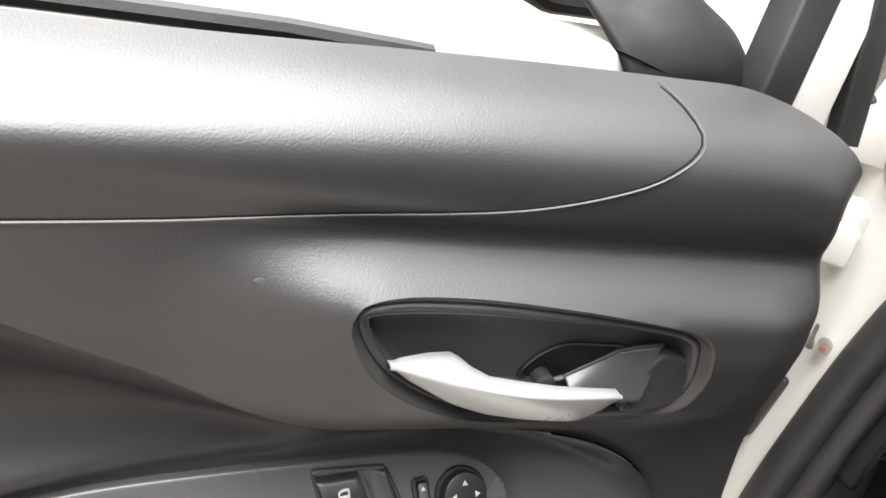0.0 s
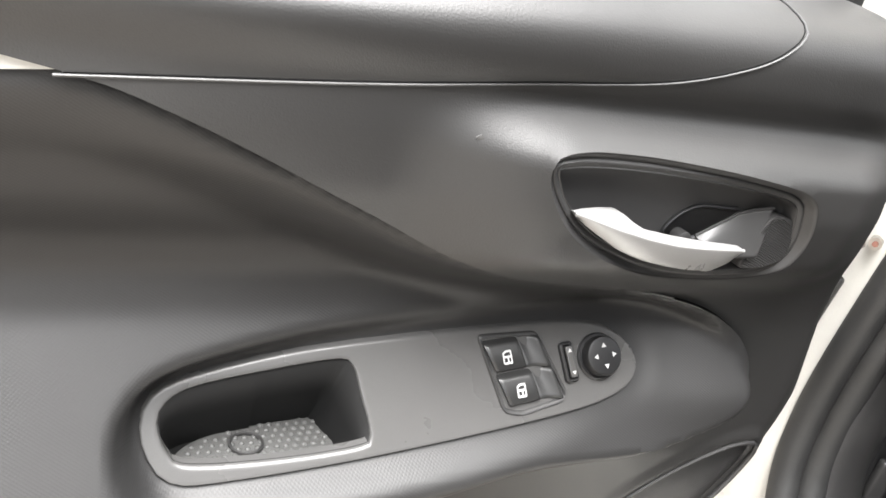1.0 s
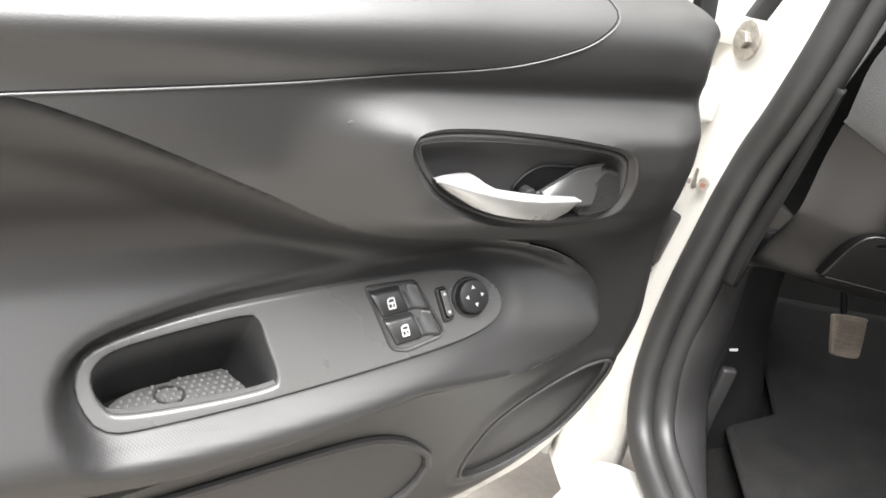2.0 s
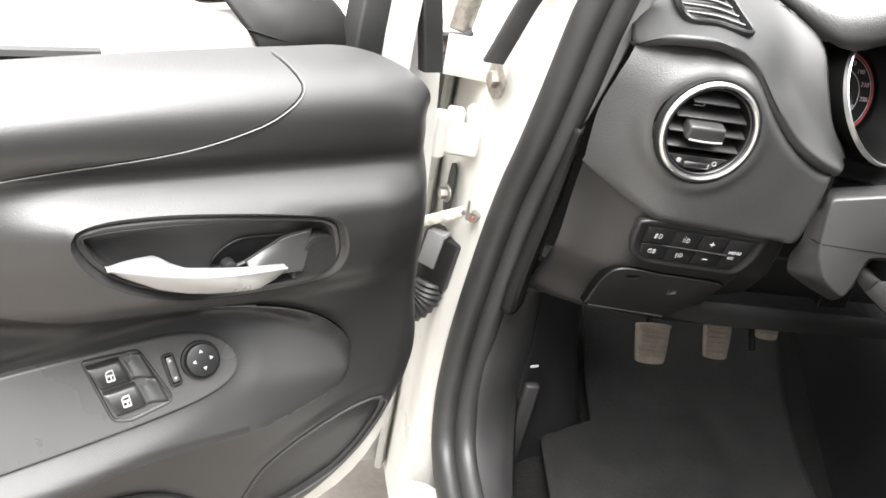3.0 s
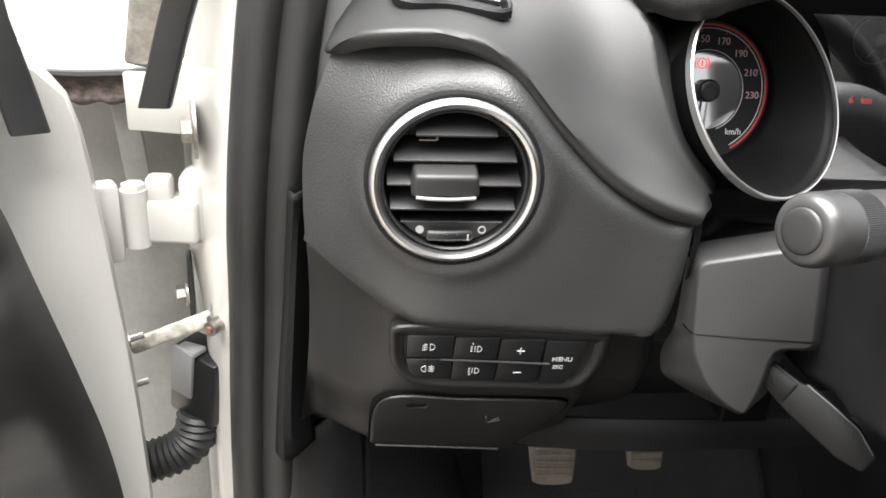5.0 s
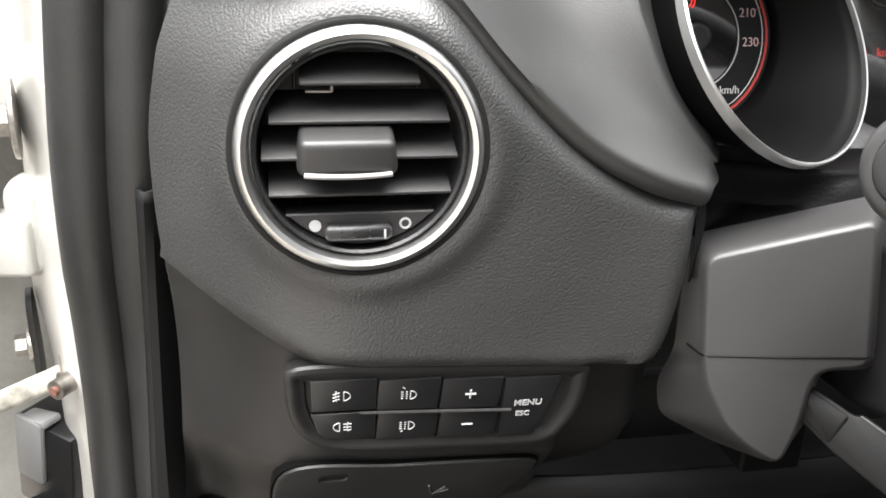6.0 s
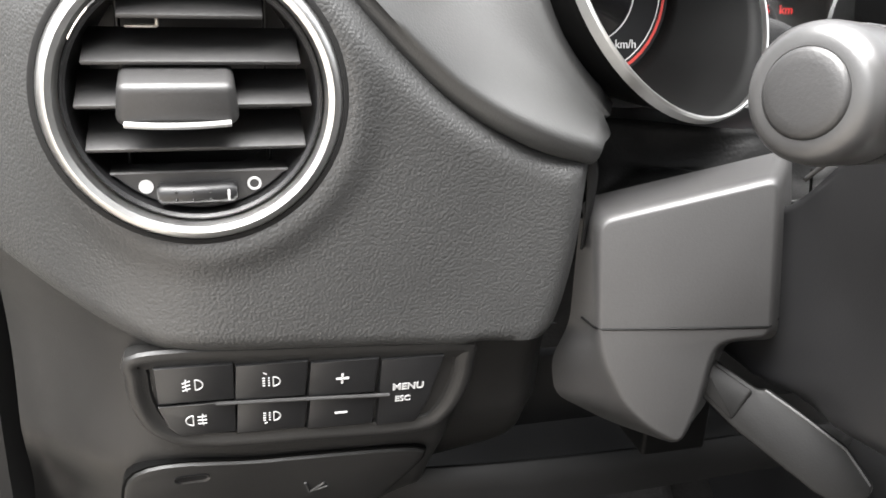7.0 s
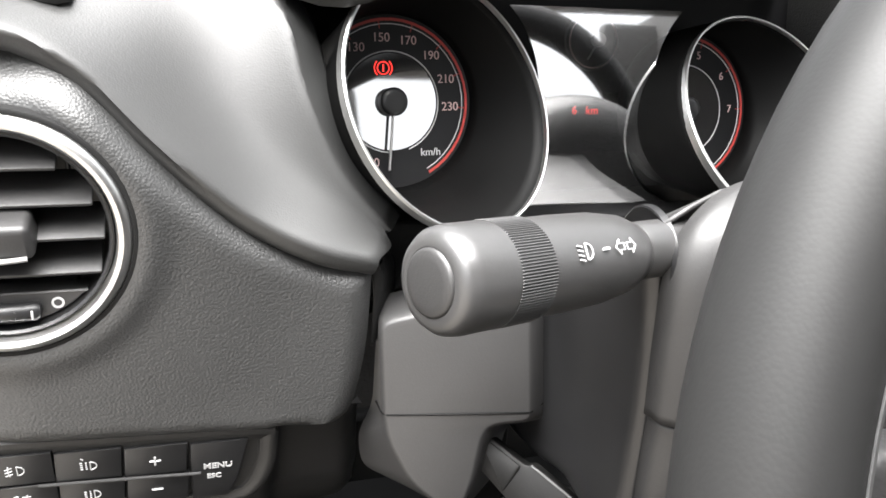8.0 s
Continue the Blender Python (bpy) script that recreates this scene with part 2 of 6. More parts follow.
def loft(curves, rows):
    """A smooth skin through curves (each a list of 3D control points), rows faces across."""
    k = 40
    c = np.array([spline(x, k) for x in curves])
    grid = np.stack([spline(c[:, i], rows) for i in range(k)], 0)
    return sheet(lambda i, j: Vector(grid[i][j]), range(k), range(rows))


def sdf(pts, poly):
    """The signed distance of 2D points to a closed polygon, plus inside, and the way to its nearest point."""
    pts, a = np.asarray(pts, float), np.asarray(poly, float)
    b = np.roll(a, -1, 0)
    best, near = np.full(len(pts), 1e9), np.zeros_like(pts)
    inside = np.zeros(len(pts), bool)
    for (x0, y0), (x1, y1) in zip(a, b):
        e = np.array([x1 - x0, y1 - y0])
        s = np.clip(((pts - (x0, y0)) @ e) / (e @ e + 1e-12), 0, 1)
        q = np.array([x0, y0]) + s[:, None] * e
        d = np.linalg.norm(pts - q, axis=1)
        m = d < best
        best[m], near[m] = d[m], q[m]
        cross = (y0 > pts[:, 1]) != (y1 > pts[:, 1])
        with np.errstate(divide="ignore", invalid="ignore"):
            inside ^= cross & (pts[:, 0] < (x1 - x0) * (pts[:, 1] - y0) / (y1 - y0 if y1 != y0 else 1e-12) + x0)
    return np.where(inside, best, -best), near


def smooth(x):
    x = np.clip(x, 0, 1)
    return x * x * (3 - 2 * x)


def cut_sheet(box2, cell, keep, drop, height, to3d):
    """A relief over a plane, cut to the outline keep, with the holes drop; height(pts) gives the relief."""
    x0, x1, y0, y1 = box2
    nx, ny = int((x1 - x0) / cell) + 1, int((y1 - y0) / cell) + 1
    gx, gy = np.meshgrid(np.linspace(x0, x1, nx), np.linspace(y0, y1, ny), indexing="ij")
    pts = np.stack([gx.ravel(), gy.ravel()], 1)
    ids = np.arange(nx * ny).reshape(nx, ny)
    quads = np.stack([ids[:-1, :-1], ids[1:, :-1], ids[1:, 1:], ids[:-1, 1:]], -1).reshape(-1, 4)
    for poly, sign in [(keep, 1)] + [(d, -1) for d in drop]:
        mid = pts[quads].mean(1)
        quads = quads[sdf(mid, poly)[0] * sign > 0]
        s, near = sdf(pts, poly)
        count = np.zeros(len(pts), int)
        np.add.at(count, quads.ravel(), 1)
        rim = (count > 0) & (count < 4) & (np.abs(s) < cell * 1.5)
        rim |= (s * sign < 0) & (np.abs(s) < cell * 1.5)
        pts[rim] = near[rim]
    h = height(pts)
    used = np.unique(quads)
    bm = bmesh.new()
    vs = {i: bm.verts.new(to3d(pts[i, 0], pts[i, 1], h[i])) for i in used}
    for q in quads:
        bm.faces.new([vs[i] for i in q])
    return bm


def words(text, size, m, mat, parent, name="print", bold=0.0):
    """Lettering in the built-in font, lying in the plane of m, a hair's breadth proud."""
    cu = bpy.data.curves.new("letters", "FONT")
    cu.body, cu.size, cu.align_x, cu.align_y, cu.extrude, cu.offset = text, size, "CENTER", "CENTER", 0.0002, bold
    tmp = new("letters", cu)
    bpy.context.view_layer.update()
    me = bpy.data.meshes.new_from_object(tmp.evaluated_get(bpy.context.evaluated_depsgraph_get()))
    bpy.data.objects.remove(tmp)
    bm = bmesh.new()
    bm.from_mesh(me)
    bpy.data.meshes.remove(me)
    bmesh.ops.transform(bm, matrix=m, verts=bm.verts)
    return part(name, bm, mat, parent)


# ---- setting ----
gb = bmesh.new()
bmesh.ops.create_grid(gb, x_segments=8, y_segments=8, size=400, matrix=Matrix.Translation((0, 0, 0.06)))
ground_ob = part("ground", gb, GROUND, thing("ground_base", "", "", kind="structure"))
bpy.data.objects.remove(ground_ob.parent)
tagged(ground_ob, "pale dusty concrete yard under the car", "ground", kind="structure")

# ---- the open door: u runs along it to the hinge, w into it from the cabin side ----
DOOR = Matrix.Rotation(radians(27.5), 4, "Z")
door = thing("car_door", "open white car door with dark grey vinyl trim panel", "car door", (-0.2, 0.2, 0.30), DOOR)


def D3(u, z, w):
    return Vector((u, w, z))


# outlines in (u, z)
CARRIER = np.vstack([
    spline([(-1.04, 0.922), (-0.70, 0.940), (-0.50, 0.953), (-0.35, 0.961), (-0.290, 0.962), (-0.250, 0.953), (-0.226, 0.934), (-0.212, 0.902), (-0.200, 0.850),
            (-0.180, 0.760), (-0.165, 0.680), (-0.162, 0.610), (-0.174, 0.540), (-0.208, 0.462), (-0.262, 0.408), (-0.34, 0.372), (-0.42, 0.352)], 120),
    [(-1.04, 0.345)]])
INSERT = np.vstack([
    [(-1.04, 0.848)],
    spline([(-0.86, 0.8545), (-0.806, 0.8565), (-0.76, 0.843), (-0.705, 0.820), (-0.647, 0.793), (-0.597, 0.770), (-0.544, 0.754), (-0.49, 0.744), (-0.43, 0.737), (-0.35, 0.719), (-0.297, 0.693),
            (-0.266, 0.662), (-0.263, 0.637), (-0.293, 0.607), (-0.380, 0.582), (-0.495, 0.556), (-0.615, 0.529), (-0.76, 0.500), (-1.04, 0.47)], 140)])
GAP = np.array([(-1.06, 0.905), (-0.90, 0.874), (-0.836, 0.8627), (-0.811, 0.8582), (-0.836, 0.8563), (-0.90, 0.853), (-1.06, 0.848)])
SEAM_LINE = spline([(-0.815, 0.856), (-0.70, 0.865), (-0.63, 0.8715), (-0.555, 0.880), (-0.463, 0.892), (-0.402, 0.909), (-0.370, 0.925), (-0.355, 0.937), (-0.356, 0.946), (-0.362, 0.954), (-0.368, 0.958)], 90)
BEZEL = spline([(-0.5460, 0.8270), (-0.5465, 0.8380), (-0.5405, 0.8440), (-0.5280, 0.8470), (-0.5090, 0.8483), (-0.473, 0.848), (-0.4355, 0.8460), (-0.395, 0.8428), (-0.353, 0.8375), (-0.331, 0.8325), (-0.3190, 0.8245), (-0.3140, 0.8130),
                (-0.3090, 0.7960), (-0.3110, 0.7790), (-0.3200, 0.7650), (-0.3430, 0.7560), (-0.389, 0.7540), (-0.4395, 0.7605), (-0.4884, 0.7765), (-0.516, 0.7915), (-0.535, 0.8090)], 96, True)
PLATE_O = np.array(spline([(-0.759, 0.628), (-0.753, 0.643), (-0.733, 0.653), (-0.685, 0.664), (-0.629, 0.673), (-0.530, 0.684), (-0.448, 0.691), (-0.407, 0.686), (-0.388, 0.668),
                           (-0.402, 0.649), (-0.459, 0.633), (-0.600, 0.611), (-0.706, 0.599), (-0.740, 0.599), (-0.754, 0.611)], 90, True))
POCKET = np.array(spline([(-0.748, 0.630), (-0.743, 0.640), (-0.727, 0.648), (-0.687, 0.656), (-0.633, 0.664), (-0.620, 0.661), (-0.615, 0.645), (-0.609, 0.623), (-0.616, 0.616), (-0.670, 0.610), (-0.729, 0.608), (-0.743, 0.615)], 60, True))
SPEAKER = spline([(-0.205, 0.563), (-0.193, 0.545), (-0.205, 0.508), (-0.240, 0.462), (-0.300, 0.430), (-0.350, 0.420), (-0.363, 0.436), (-0.343, 0.492), (-0.300, 0.530), (-0.245, 0.558)], 48, True)
BIN = spline([(-0.41, 0.455), (-0.43, 0.485), (-0.47, 0.507), (-0.53, 0.510), (-0.70, 0.49), (-0.95, 0.46), (-0.95, 0.40), (-0.60, 0.385), (-0.45, 0.405)], 60, True)


def plate_w(u, z):
    """The switch plate's sloping plane."""
    return 0.140 + 0.70 * (z - 0.655) - 0.10 * (u + 0.466)


ZO = [0.33, 0.45, 0.52, 0.56, 0.60, 0.66, 0.70, 0.74, 0.78, 0.81, 0.845, 0.870, 0.885, 0.898, 0.909, 0.918, 0.927, 0.936, 0.944, 0.950, 0.956, 0.99]
WO = [0.175, 0.162, 0.154, 0.149, 0.146, 0.142, 0.140, 0.132, 0.122, 0.116, 0.116, 0.119, 0.115, 0.1125, 0.1122, 0.1145, 0.1205, 0.131, 0.146, 0.163, 0.182, 0.20]
ZI = [0.33, 0.45, 0.50, 0.535, 0.56, 0.585, 0.60, 0.70, 0.725, 0.75, 0.78, 0.82, 0.90]
WI = [0.180, 0.170, 0.150, 0.118, 0.101, 0.096, 0.098, 0.168, 0.176, 0.170, 0.152, 0.136, 0.125]


def profile(z, zs, ws):
    k = np.zeros_like(z)
    for s in np.linspace(-0.006, 0.006, 7):
        k += np.interp(z + s, zs, ws)
    return k / 7


def carrier_w(p):
    u, z = p[:, 0], p[:, 1]
    # the pad follows the rising sill
    rise = np.interp(u, [-1.04, -0.70, -0.50, -0.35, -0.28], [-0.030, -0.012, 0.0, 0.008, 0.010])
    w = profile(z - rise * smooth((z - 0.87) / 0.05), ZO, WO)
    # the swelling round the inner handle, with a ledge above it
    win = smooth((u + 0.64) / 0.12) * smooth((-0.19 - u) / 0.09)
    w = w + win * (0.006 * np.exp(-((z - 0.872) / 0.012) ** 2) - 0.026 * smooth((0.870 - z) / 0.034) * smooth((z - 0.725) / 0.05))
    s, _ = sdf(p, CARRIER)
    low = smooth((0.95 - z) / 0.05)
    w = w + low * (0.012 + 0.018 * smooth((z - 0.6) / 0.1)) * np.clip(1 - s / 0.035, 0, 1) ** 2 * (u > -0.9)
    # upper pad swells a little over the seam
    sp, _ = sdf(p, SPEAKER)
    w = w - 0.004 * smooth((sp + 0.016) / 0.010) * smooth((0.004 - sp) / 0.006) + 0.004 * smooth(sp / 0.006)
    return w


def insert_w(p):
    u, z = p[:, 0], p[:, 1]
    s, _ = sdf(p, INSERT)
    front = smooth((u + 0.52) / 0.18)
    rim = carrier_w(p) + 0.006 * (1 - front) - 0.009 * front
    inner = profile(z, ZI, WI) - 0.02 * smooth((u + 0.42) / 0.12) * smooth((z - 0.60) / 0.05) + 0.012 * smooth((-0.62 - u) / 0.2) * smooth((0.6 - z) / 0.06)
    k = smooth(s / (0.05 - 0.03 * front))
    w = rim * (1 - k) + inner * k
    # seat of the switch plate
    sp, _ = sdf(p, PLATE_O)
    kp = smooth((sp + 0.022) / 0.022)
    w = w * (1 - kp) + (plate_w(u, z) + 0.0025) * kp
    return w + 0.0025 * np.clip(1 - s / 0.004, 0, 1)


panel = part("trim_panel", cut_sheet((-1.04, -0.15, 0.34, 0.995), 0.005, CARRIER, [INSERT, BEZEL, GAP], carrier_w, D3), VINYL, door, "dark grey grained vinyl upper trim", 60, 0.0)
panel_in = part("trim_insert", cut_sheet((-1.04, -0.25, 0.45, 0.87), 0.005, INSERT, [POCKET], insert_w, D3), WEAVE, door, "dark grey textured armrest insert", 60)


def on_door(u, z):
    return float(carrier_w(np.array([[u, z]]))[0])


part("seam", tube([D3(u, z, w - 0.0003) for (u, z), w in zip(SEAM_LINE, carrier_w(SEAM_LINE))], 0.0009, 6), SEAM, panel, "thin pale seam line")
SEAM_UP = inset(np.vstack([SEAM_LINE, [(-0.40, 0.97), (-0.80, 0.93)]]), 0.0016)[:-2]
part("seam_groove", tube([D3(u, z, w + 0.0001) for (u, z), w in zip(SEAM_UP, carrier_w(SEAM_UP))], 0.0006, 6), DEEP, panel, "dark groove along the seam")
EDGE = [p for p in INSERT if p[0] > -0.38 and p[1] > 0.572]
part("insert_joint", tube([D3(u, z, w - 0.0002) for (u, z), w in zip(EDGE, carrier_w(np.array(EDGE)))], 0.0011, 6), DEEP, panel_in, "dark joint round the insert")
# speaker grille: a shallow dished mesh
def grille_w(p):
    s, _ = sdf(p, SPEAKER)
    return carrier_w(p) - 0.0015 - 0.003 * smooth(s / 0.03)


part("speaker_grille", cut_sheet((-0.38, -0.18, 0.40, 0.58), 0.004, inset(SPEAKER, 0.006), [], grille_w, D3), WEAVE, door, "oval dark speaker grille")
part("speaker_rim", tube([D3(u, z, w - 0.001) for (u, z), w in zip(np.vstack([SPEAKER, SPEAKER[:1]]), carrier_w(np.vstack([SPEAKER, SPEAKER[:1]])))], 0.0024, 8), HARD, door)
# map pocket in the lower door
part("map_pocket", tube([D3(u, z, w - 0.002) for (u, z), w in zip(np.vstack([BIN, BIN[:1]]), carrier_w(np.vstack([BIN, BIN[:1]])))], 0.005, 8), HARD, door, "rim of the door pocket")

# inner handle: bezel, bowl, lever, ribbed pad
BZ = Matrix(((1, 0, 0, 0), (0, 0, -1, 0), (0, 1, 0, 0), (0, 0, 0, 1)))


def on_w(w):
    """A plane at depth w of the door, heights towards the cabin."""
    return Matrix.Translation((0, w, 0)) @ BZ


FLOOR_W = 0.1135


def bezel_bm():
    """The panel rolls over into a stepped rim; a steep wall leads to the bowl's flat floor."""
    bm, rings, n = bmesh.new(), [], len(BEZEL)
    for d, h, k in [(-0.0030, -0.012, 0), (-0.0012, -0.0006, 0), (0.0002, -0.0008, 0), (0.0018, -0.0026, 0.1), (0.0034, -0.0052, 0.2), (0.0050, -0.0066, 0.3), (0.0058, -0.0058, 0.3), (0.0066, -0.0052, 0.35), (0.0078, -0.0055, 0.4), (0.0098, -0.0064, 0.5),
                    (0.0108, -0.0060, 0.5), (0.0116, -0.0068, 0.6), (0.0124, -0.0090, 0.8), (0.0136, -0.0120, 1.0), (0.0155, -0.0145, 1.0), (0.0185, -0.0160, 1.0)]:
        loop = inset(BEZEL, min(d, 0.0100))
        loop = loop.mean(0) + (loop - loop.mean(0)) * (1 - max(0.0, d - 0.0100) * np.array((9.0, 22.0)))
        rings.append([bm.verts.new((u, (1 - k) * w + k * (FLOOR_W - 0.0160) - h, z)) for (u, z), w in zip(loop, carrier_w(loop))])
    for a, b in zip(rings, rings[1:]):
        for i in range(n):
            bm.faces.new((a[i], a[(i + 1) % n], b[(i + 1) % n], b[i]))
    bm.faces.new(rings[-1])
    return bm


bz = part("handle_bezel", bezel_bm(), HARD, door, "dark recessed handle bowl with a stepped rim", 50)
# finger hollow, ramp and pivot inside the bowl
HOLLOW = spline([(-0.4330, 0.7900), (-0.4250, 0.8040), (-0.4080, 0.8125), (-0.385, 0.8125), (-0.366, 0.8105), (-0.378, 0.7985), (-0.400, 0.7870), (-0.418, 0.7840)], 40, True)
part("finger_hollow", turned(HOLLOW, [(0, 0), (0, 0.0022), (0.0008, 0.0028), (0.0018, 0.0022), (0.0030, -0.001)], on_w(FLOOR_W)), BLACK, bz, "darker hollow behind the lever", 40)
ramp = part("ramp", loft([[(-0.3990, 0.1010, 0.7800), (-0.375, 0.1000, 0.7785), (-0.3510, 0.0990, 0.7790)], [(-0.4000, 0.1070, 0.7850), (-0.374, 0.1060, 0.7940), (-0.3460, 0.1030, 0.7970)], [(-0.4010, 0.1130, 0.7885), (-0.3690, 0.1120, 0.8075), (-0.3430, 0.1075, 0.8150)]], 14), STALK, bz, "satin grey ramp beside the grip pad", 60, 0.0015)
part("ramp_edge", tube([(-0.4010, 0.1120, 0.7890), (-0.385, 0.1115, 0.7985), (-0.3690, 0.1108, 0.8083), (-0.357, 0.1090, 0.8125), (-0.3430, 0.1062, 0.8155)], 0.0013, 8), HARD, ramp)
part("pivot_boss", tube([(-0.4175, 0.115, 0.7885), (-0.4175, 0.1045, 0.7885), (-0.4175, 0.1035, 0.7885)], [0.0062, 0.0062, 0.0048], 16), HARD, bz)
part("rear_ledge", block((0.036, 0.012, 0.004), Matrix.Translation((-0.437, 0.110, 0.7860)), 0.0015, 2), HARD, bz)
PAD = spline([(-0.3520, 0.8000), (-0.3440, 0.8110), (-0.3330, 0.8120), (-0.3180, 0.8070), (-0.3105, 0.7960), (-0.3120, 0.7830), (-0.3210, 0.7730), (-0.3420, 0.7670), (-0.3600, 0.7690), (-0.3580, 0.7830)], 48, True)
pad = part("grip_pad", turned(inset(PAD, 0.0014), pill(0.0100, 0.0015), on_w(0.1120)), HARD, bz, "finely ribbed grip pad")
rb = bmesh.new()
for k in range(34):
    c = Vector((-0.3350, 0, 0.7900)) + Vector((0.36, 0, 0.93)) * (0.00165 * (k - 17))
    q = [c + Vector((0.93, 0, -0.36)) * t for t in np.linspace(-0.035, 0.035, 70)]
    q = [v for v, ok in zip(q, sdf([(v.x, v.z) for v in q], PAD)[0] > 0.0030) if ok]
    if len(q) > 2:
        tube([(q[0].x, 0.1019, q[0].z), (q[-1].x, 0.1019, q[-1].z)], 0.0007, 5, rb)
part("rib", rb, HARD, pad)


def lever_bm():
    """A silver blade: a narrow upper face turned to the light, a broad lower face, a fin at the rear end."""
    us = [-0.5215, -0.5190, -0.5105, -0.4960, -0.4825, -0.4765, -0.4704, -0.4585, -0.4377, -0.4158, -0.3960, -0.3810, -0.3720, -0.3695]
    zt = [0.8090, 0.8092, 0.8092, 0.8090, 0.8085, 0.8062, 0.8025, 0.7974, 0.7945, 0.7921, 0.7904, 0.7892, 0.7880, 0.7872]
    zc = [0.8090, 0.8088, 0.8066, 0.8028, 0.7994, 0.7983, 0.7969, 0.7945, 0.7912, 0.7892, 0.7882, 0.7876, 0.7872, 0.7868]
    zb = [0.8087, 0.8062, 0.8002, 0.7926, 0.7857, 0.7835, 0.7815, 0.7780, 0.7742, 0.7714, 0.7700, 0.7758, 0.7822, 0.7858]
    wt = [0.0945, 0.0955, 0.0990, 0.1030, 0.1050, 0.1030, 0.1000, 0.0975, 0.0962, 0.0950, 0.0950, 0.0955, 0.0965, 0.0980]
    n = 64
    ctrl = np.array(list(zip(us, zt, zc, zb, wt)))
    t = np.interp(np.linspace(0, 1, n), np.linspace(0, 1, len(us)), np.arange(len(us)))
    col = [np.interp(t, np.arange(len(us)), ctrl[:, i]) for i in range(5)]
    bm, rings = bmesh.new(), []
    for u, a, c, b, w in zip(*col):
        f = 0.0890 + 0.004 * abs((u + 0.445) / 0.077) ** 2
        q = [(w + 0.004, a), (w - 0.0004, a + 0.0002), (w - 0.0014, a - 0.0003), (f + 0.0010, c + 0.0012), (f + 0.0001, c + 0.0002), (f, c - 0.0006), (f + 0.0004, c - 0.0016), (f + 0.0022, b + 0.0010), (f + 0.0032, b + 0.0002), (f + 0.0046, b + 0.0006), (f + 0.0090, (a + b) / 2)]
        rings.append([bm.verts.new((u, y, z)) for y, z in q])
    for a, b in zip(rings, rings[1:]):
        for i in range(len(a)):
            bm.faces.new((a[i], a[(i + 1) % len(a)], b[(i + 1) % len(a)], b[i]))
    bm.faces.new(rings[0][::-1])
    bm.faces.new(rings[-1])
    return bm


part("handle_lever", lever_bm(), SILVER, door, "silver painted inner door lever", 55)

# switch plate with its pocket
PS = Matrix((
    (1, 0, 0, 0),
    (-0.10, 0.70, -1, 0.140 + 0.70 * -0.655 - 0.10 * 0.466),
    (0, 1, 0, 0),
    (0, 0, 0, 1)))


def holed(outer, hole, profile_o, profile_h, m):
    """A slab between two loops; both edges rounded by their profiles (inset, height)."""
    bm = bmesh.new()
    def ring(loop, d, h):
        return [bm.verts.new(m @ Vector((x, y, h))) for x, y in (inset(loop, d) if d else loop)]
    ends = []
    for loop, prof in ((outer, profile_o), (hole, profile_h)):
        rs = [ring(loop, d, h) for d, h in prof]
        n = len(loop)
        for a, b in zip(rs, rs[1:]):
            for i in range(n):
                bm.faces.new((a[i], a[(i + 1) % n], b[(i + 1) % n], b[i]))
        ends.append(rs[-1])
    flat = ends[0] + ends[1]
    inv = m.inverted()
    for tri in tessellate_polygon([[Vector((*(inv @ v.co)[:2], 0)) for v in r] for r in ends]):
        bm.faces.new([flat[i] for i in tri])
    bmesh.ops.recalc_face_normals(bm, faces=bm.faces)
    return bm


plate = part("switch_plate", holed(PLATE_O, POCKET, [(0, -0.006), (0, 0.0012), (0.0007, 0.0022), (0.0016, 0.0025), (0.0027, 0.0025)], [(0.0002, -0.006), (0.0002, -0.0010), (-0.0002, 0.0010), (-0.0010, 0.0021), (-0.0020, 0.0025), (-0.0034, 0.0025)], PS),
             PLATE, door, "satin grey switch plate", 30)
bw = bmesh.new()
rings = []
for k, d in ((0, 0.0004), (1, 0.0020), (2, 0.0045)):
    row = []
    for u, z in inset(POCKET, d):
        zf, wf = 0.588, 0.148 + (z - 0.608) / 0.057 * 0.052
        q = k / 2
        row.append(bw.verts.new((u + (0.006 * q if u < -0.68 else -0.008 * q), (1 - q) * plate_w(u, z) + q * wf, (1 - q) * z + q * zf)))
    rings.append(row)
for a, b in zip(rings, rings[1:]):
    for i in range(len(a)):
        bw.faces.new((a[i], a[(i + 1) % len(a)], b[(i + 1) % len(a)], b[i]))
bw.faces.new(rings[-1])
bowl = part("pocket_bowl", bw, POCKET_BLACK, plate, "deep black pocket", thick=0.001)
MAT_LOOP = spline([(-0.7330, 0.1560), (-0.7300, 0.1680), (-0.7050, 0.1830), (-0.6280, 0.2030), (-0.6220, 0.1980), (-0.6220, 0.1540), (-0.6300, 0.1480), (-0.7200, 0.1480)], 48, True)
MAT_Z = 0.5885
studs = part("stud_mat", turned(MAT_LOOP, pill(0.003, 0.001), Matrix.Translation((0, 0, MAT_Z))), MATGREY, bowl, "grey studded rubber mat")
stud_m = bpy.data.meshes.new("stud")
sb = bmesh.new()
bmesh.ops.create_icosphere(sb, subdivisions=2, radius=0.0023, matrix=Matrix.Diagonal((1, 1, 0.75, 1)))
sb.to_mesh(stud_m)
sb.free()
stud_m.materials.append(MATGREY)
for i in range(17):
    for j in range(8):
        at = (-0.731 + 0.0068 * i + (0.0034 if j % 2 else 0), 0.1510 + 0.0063 * j)
        if sdf([at], MAT_LOOP)[0][0] > 0.0030:
            so = new("stud", stud_m)
            so.parent = studs
            so.location = Vector((*at, MAT_Z + 0.0030)) - BASES[studs.name]
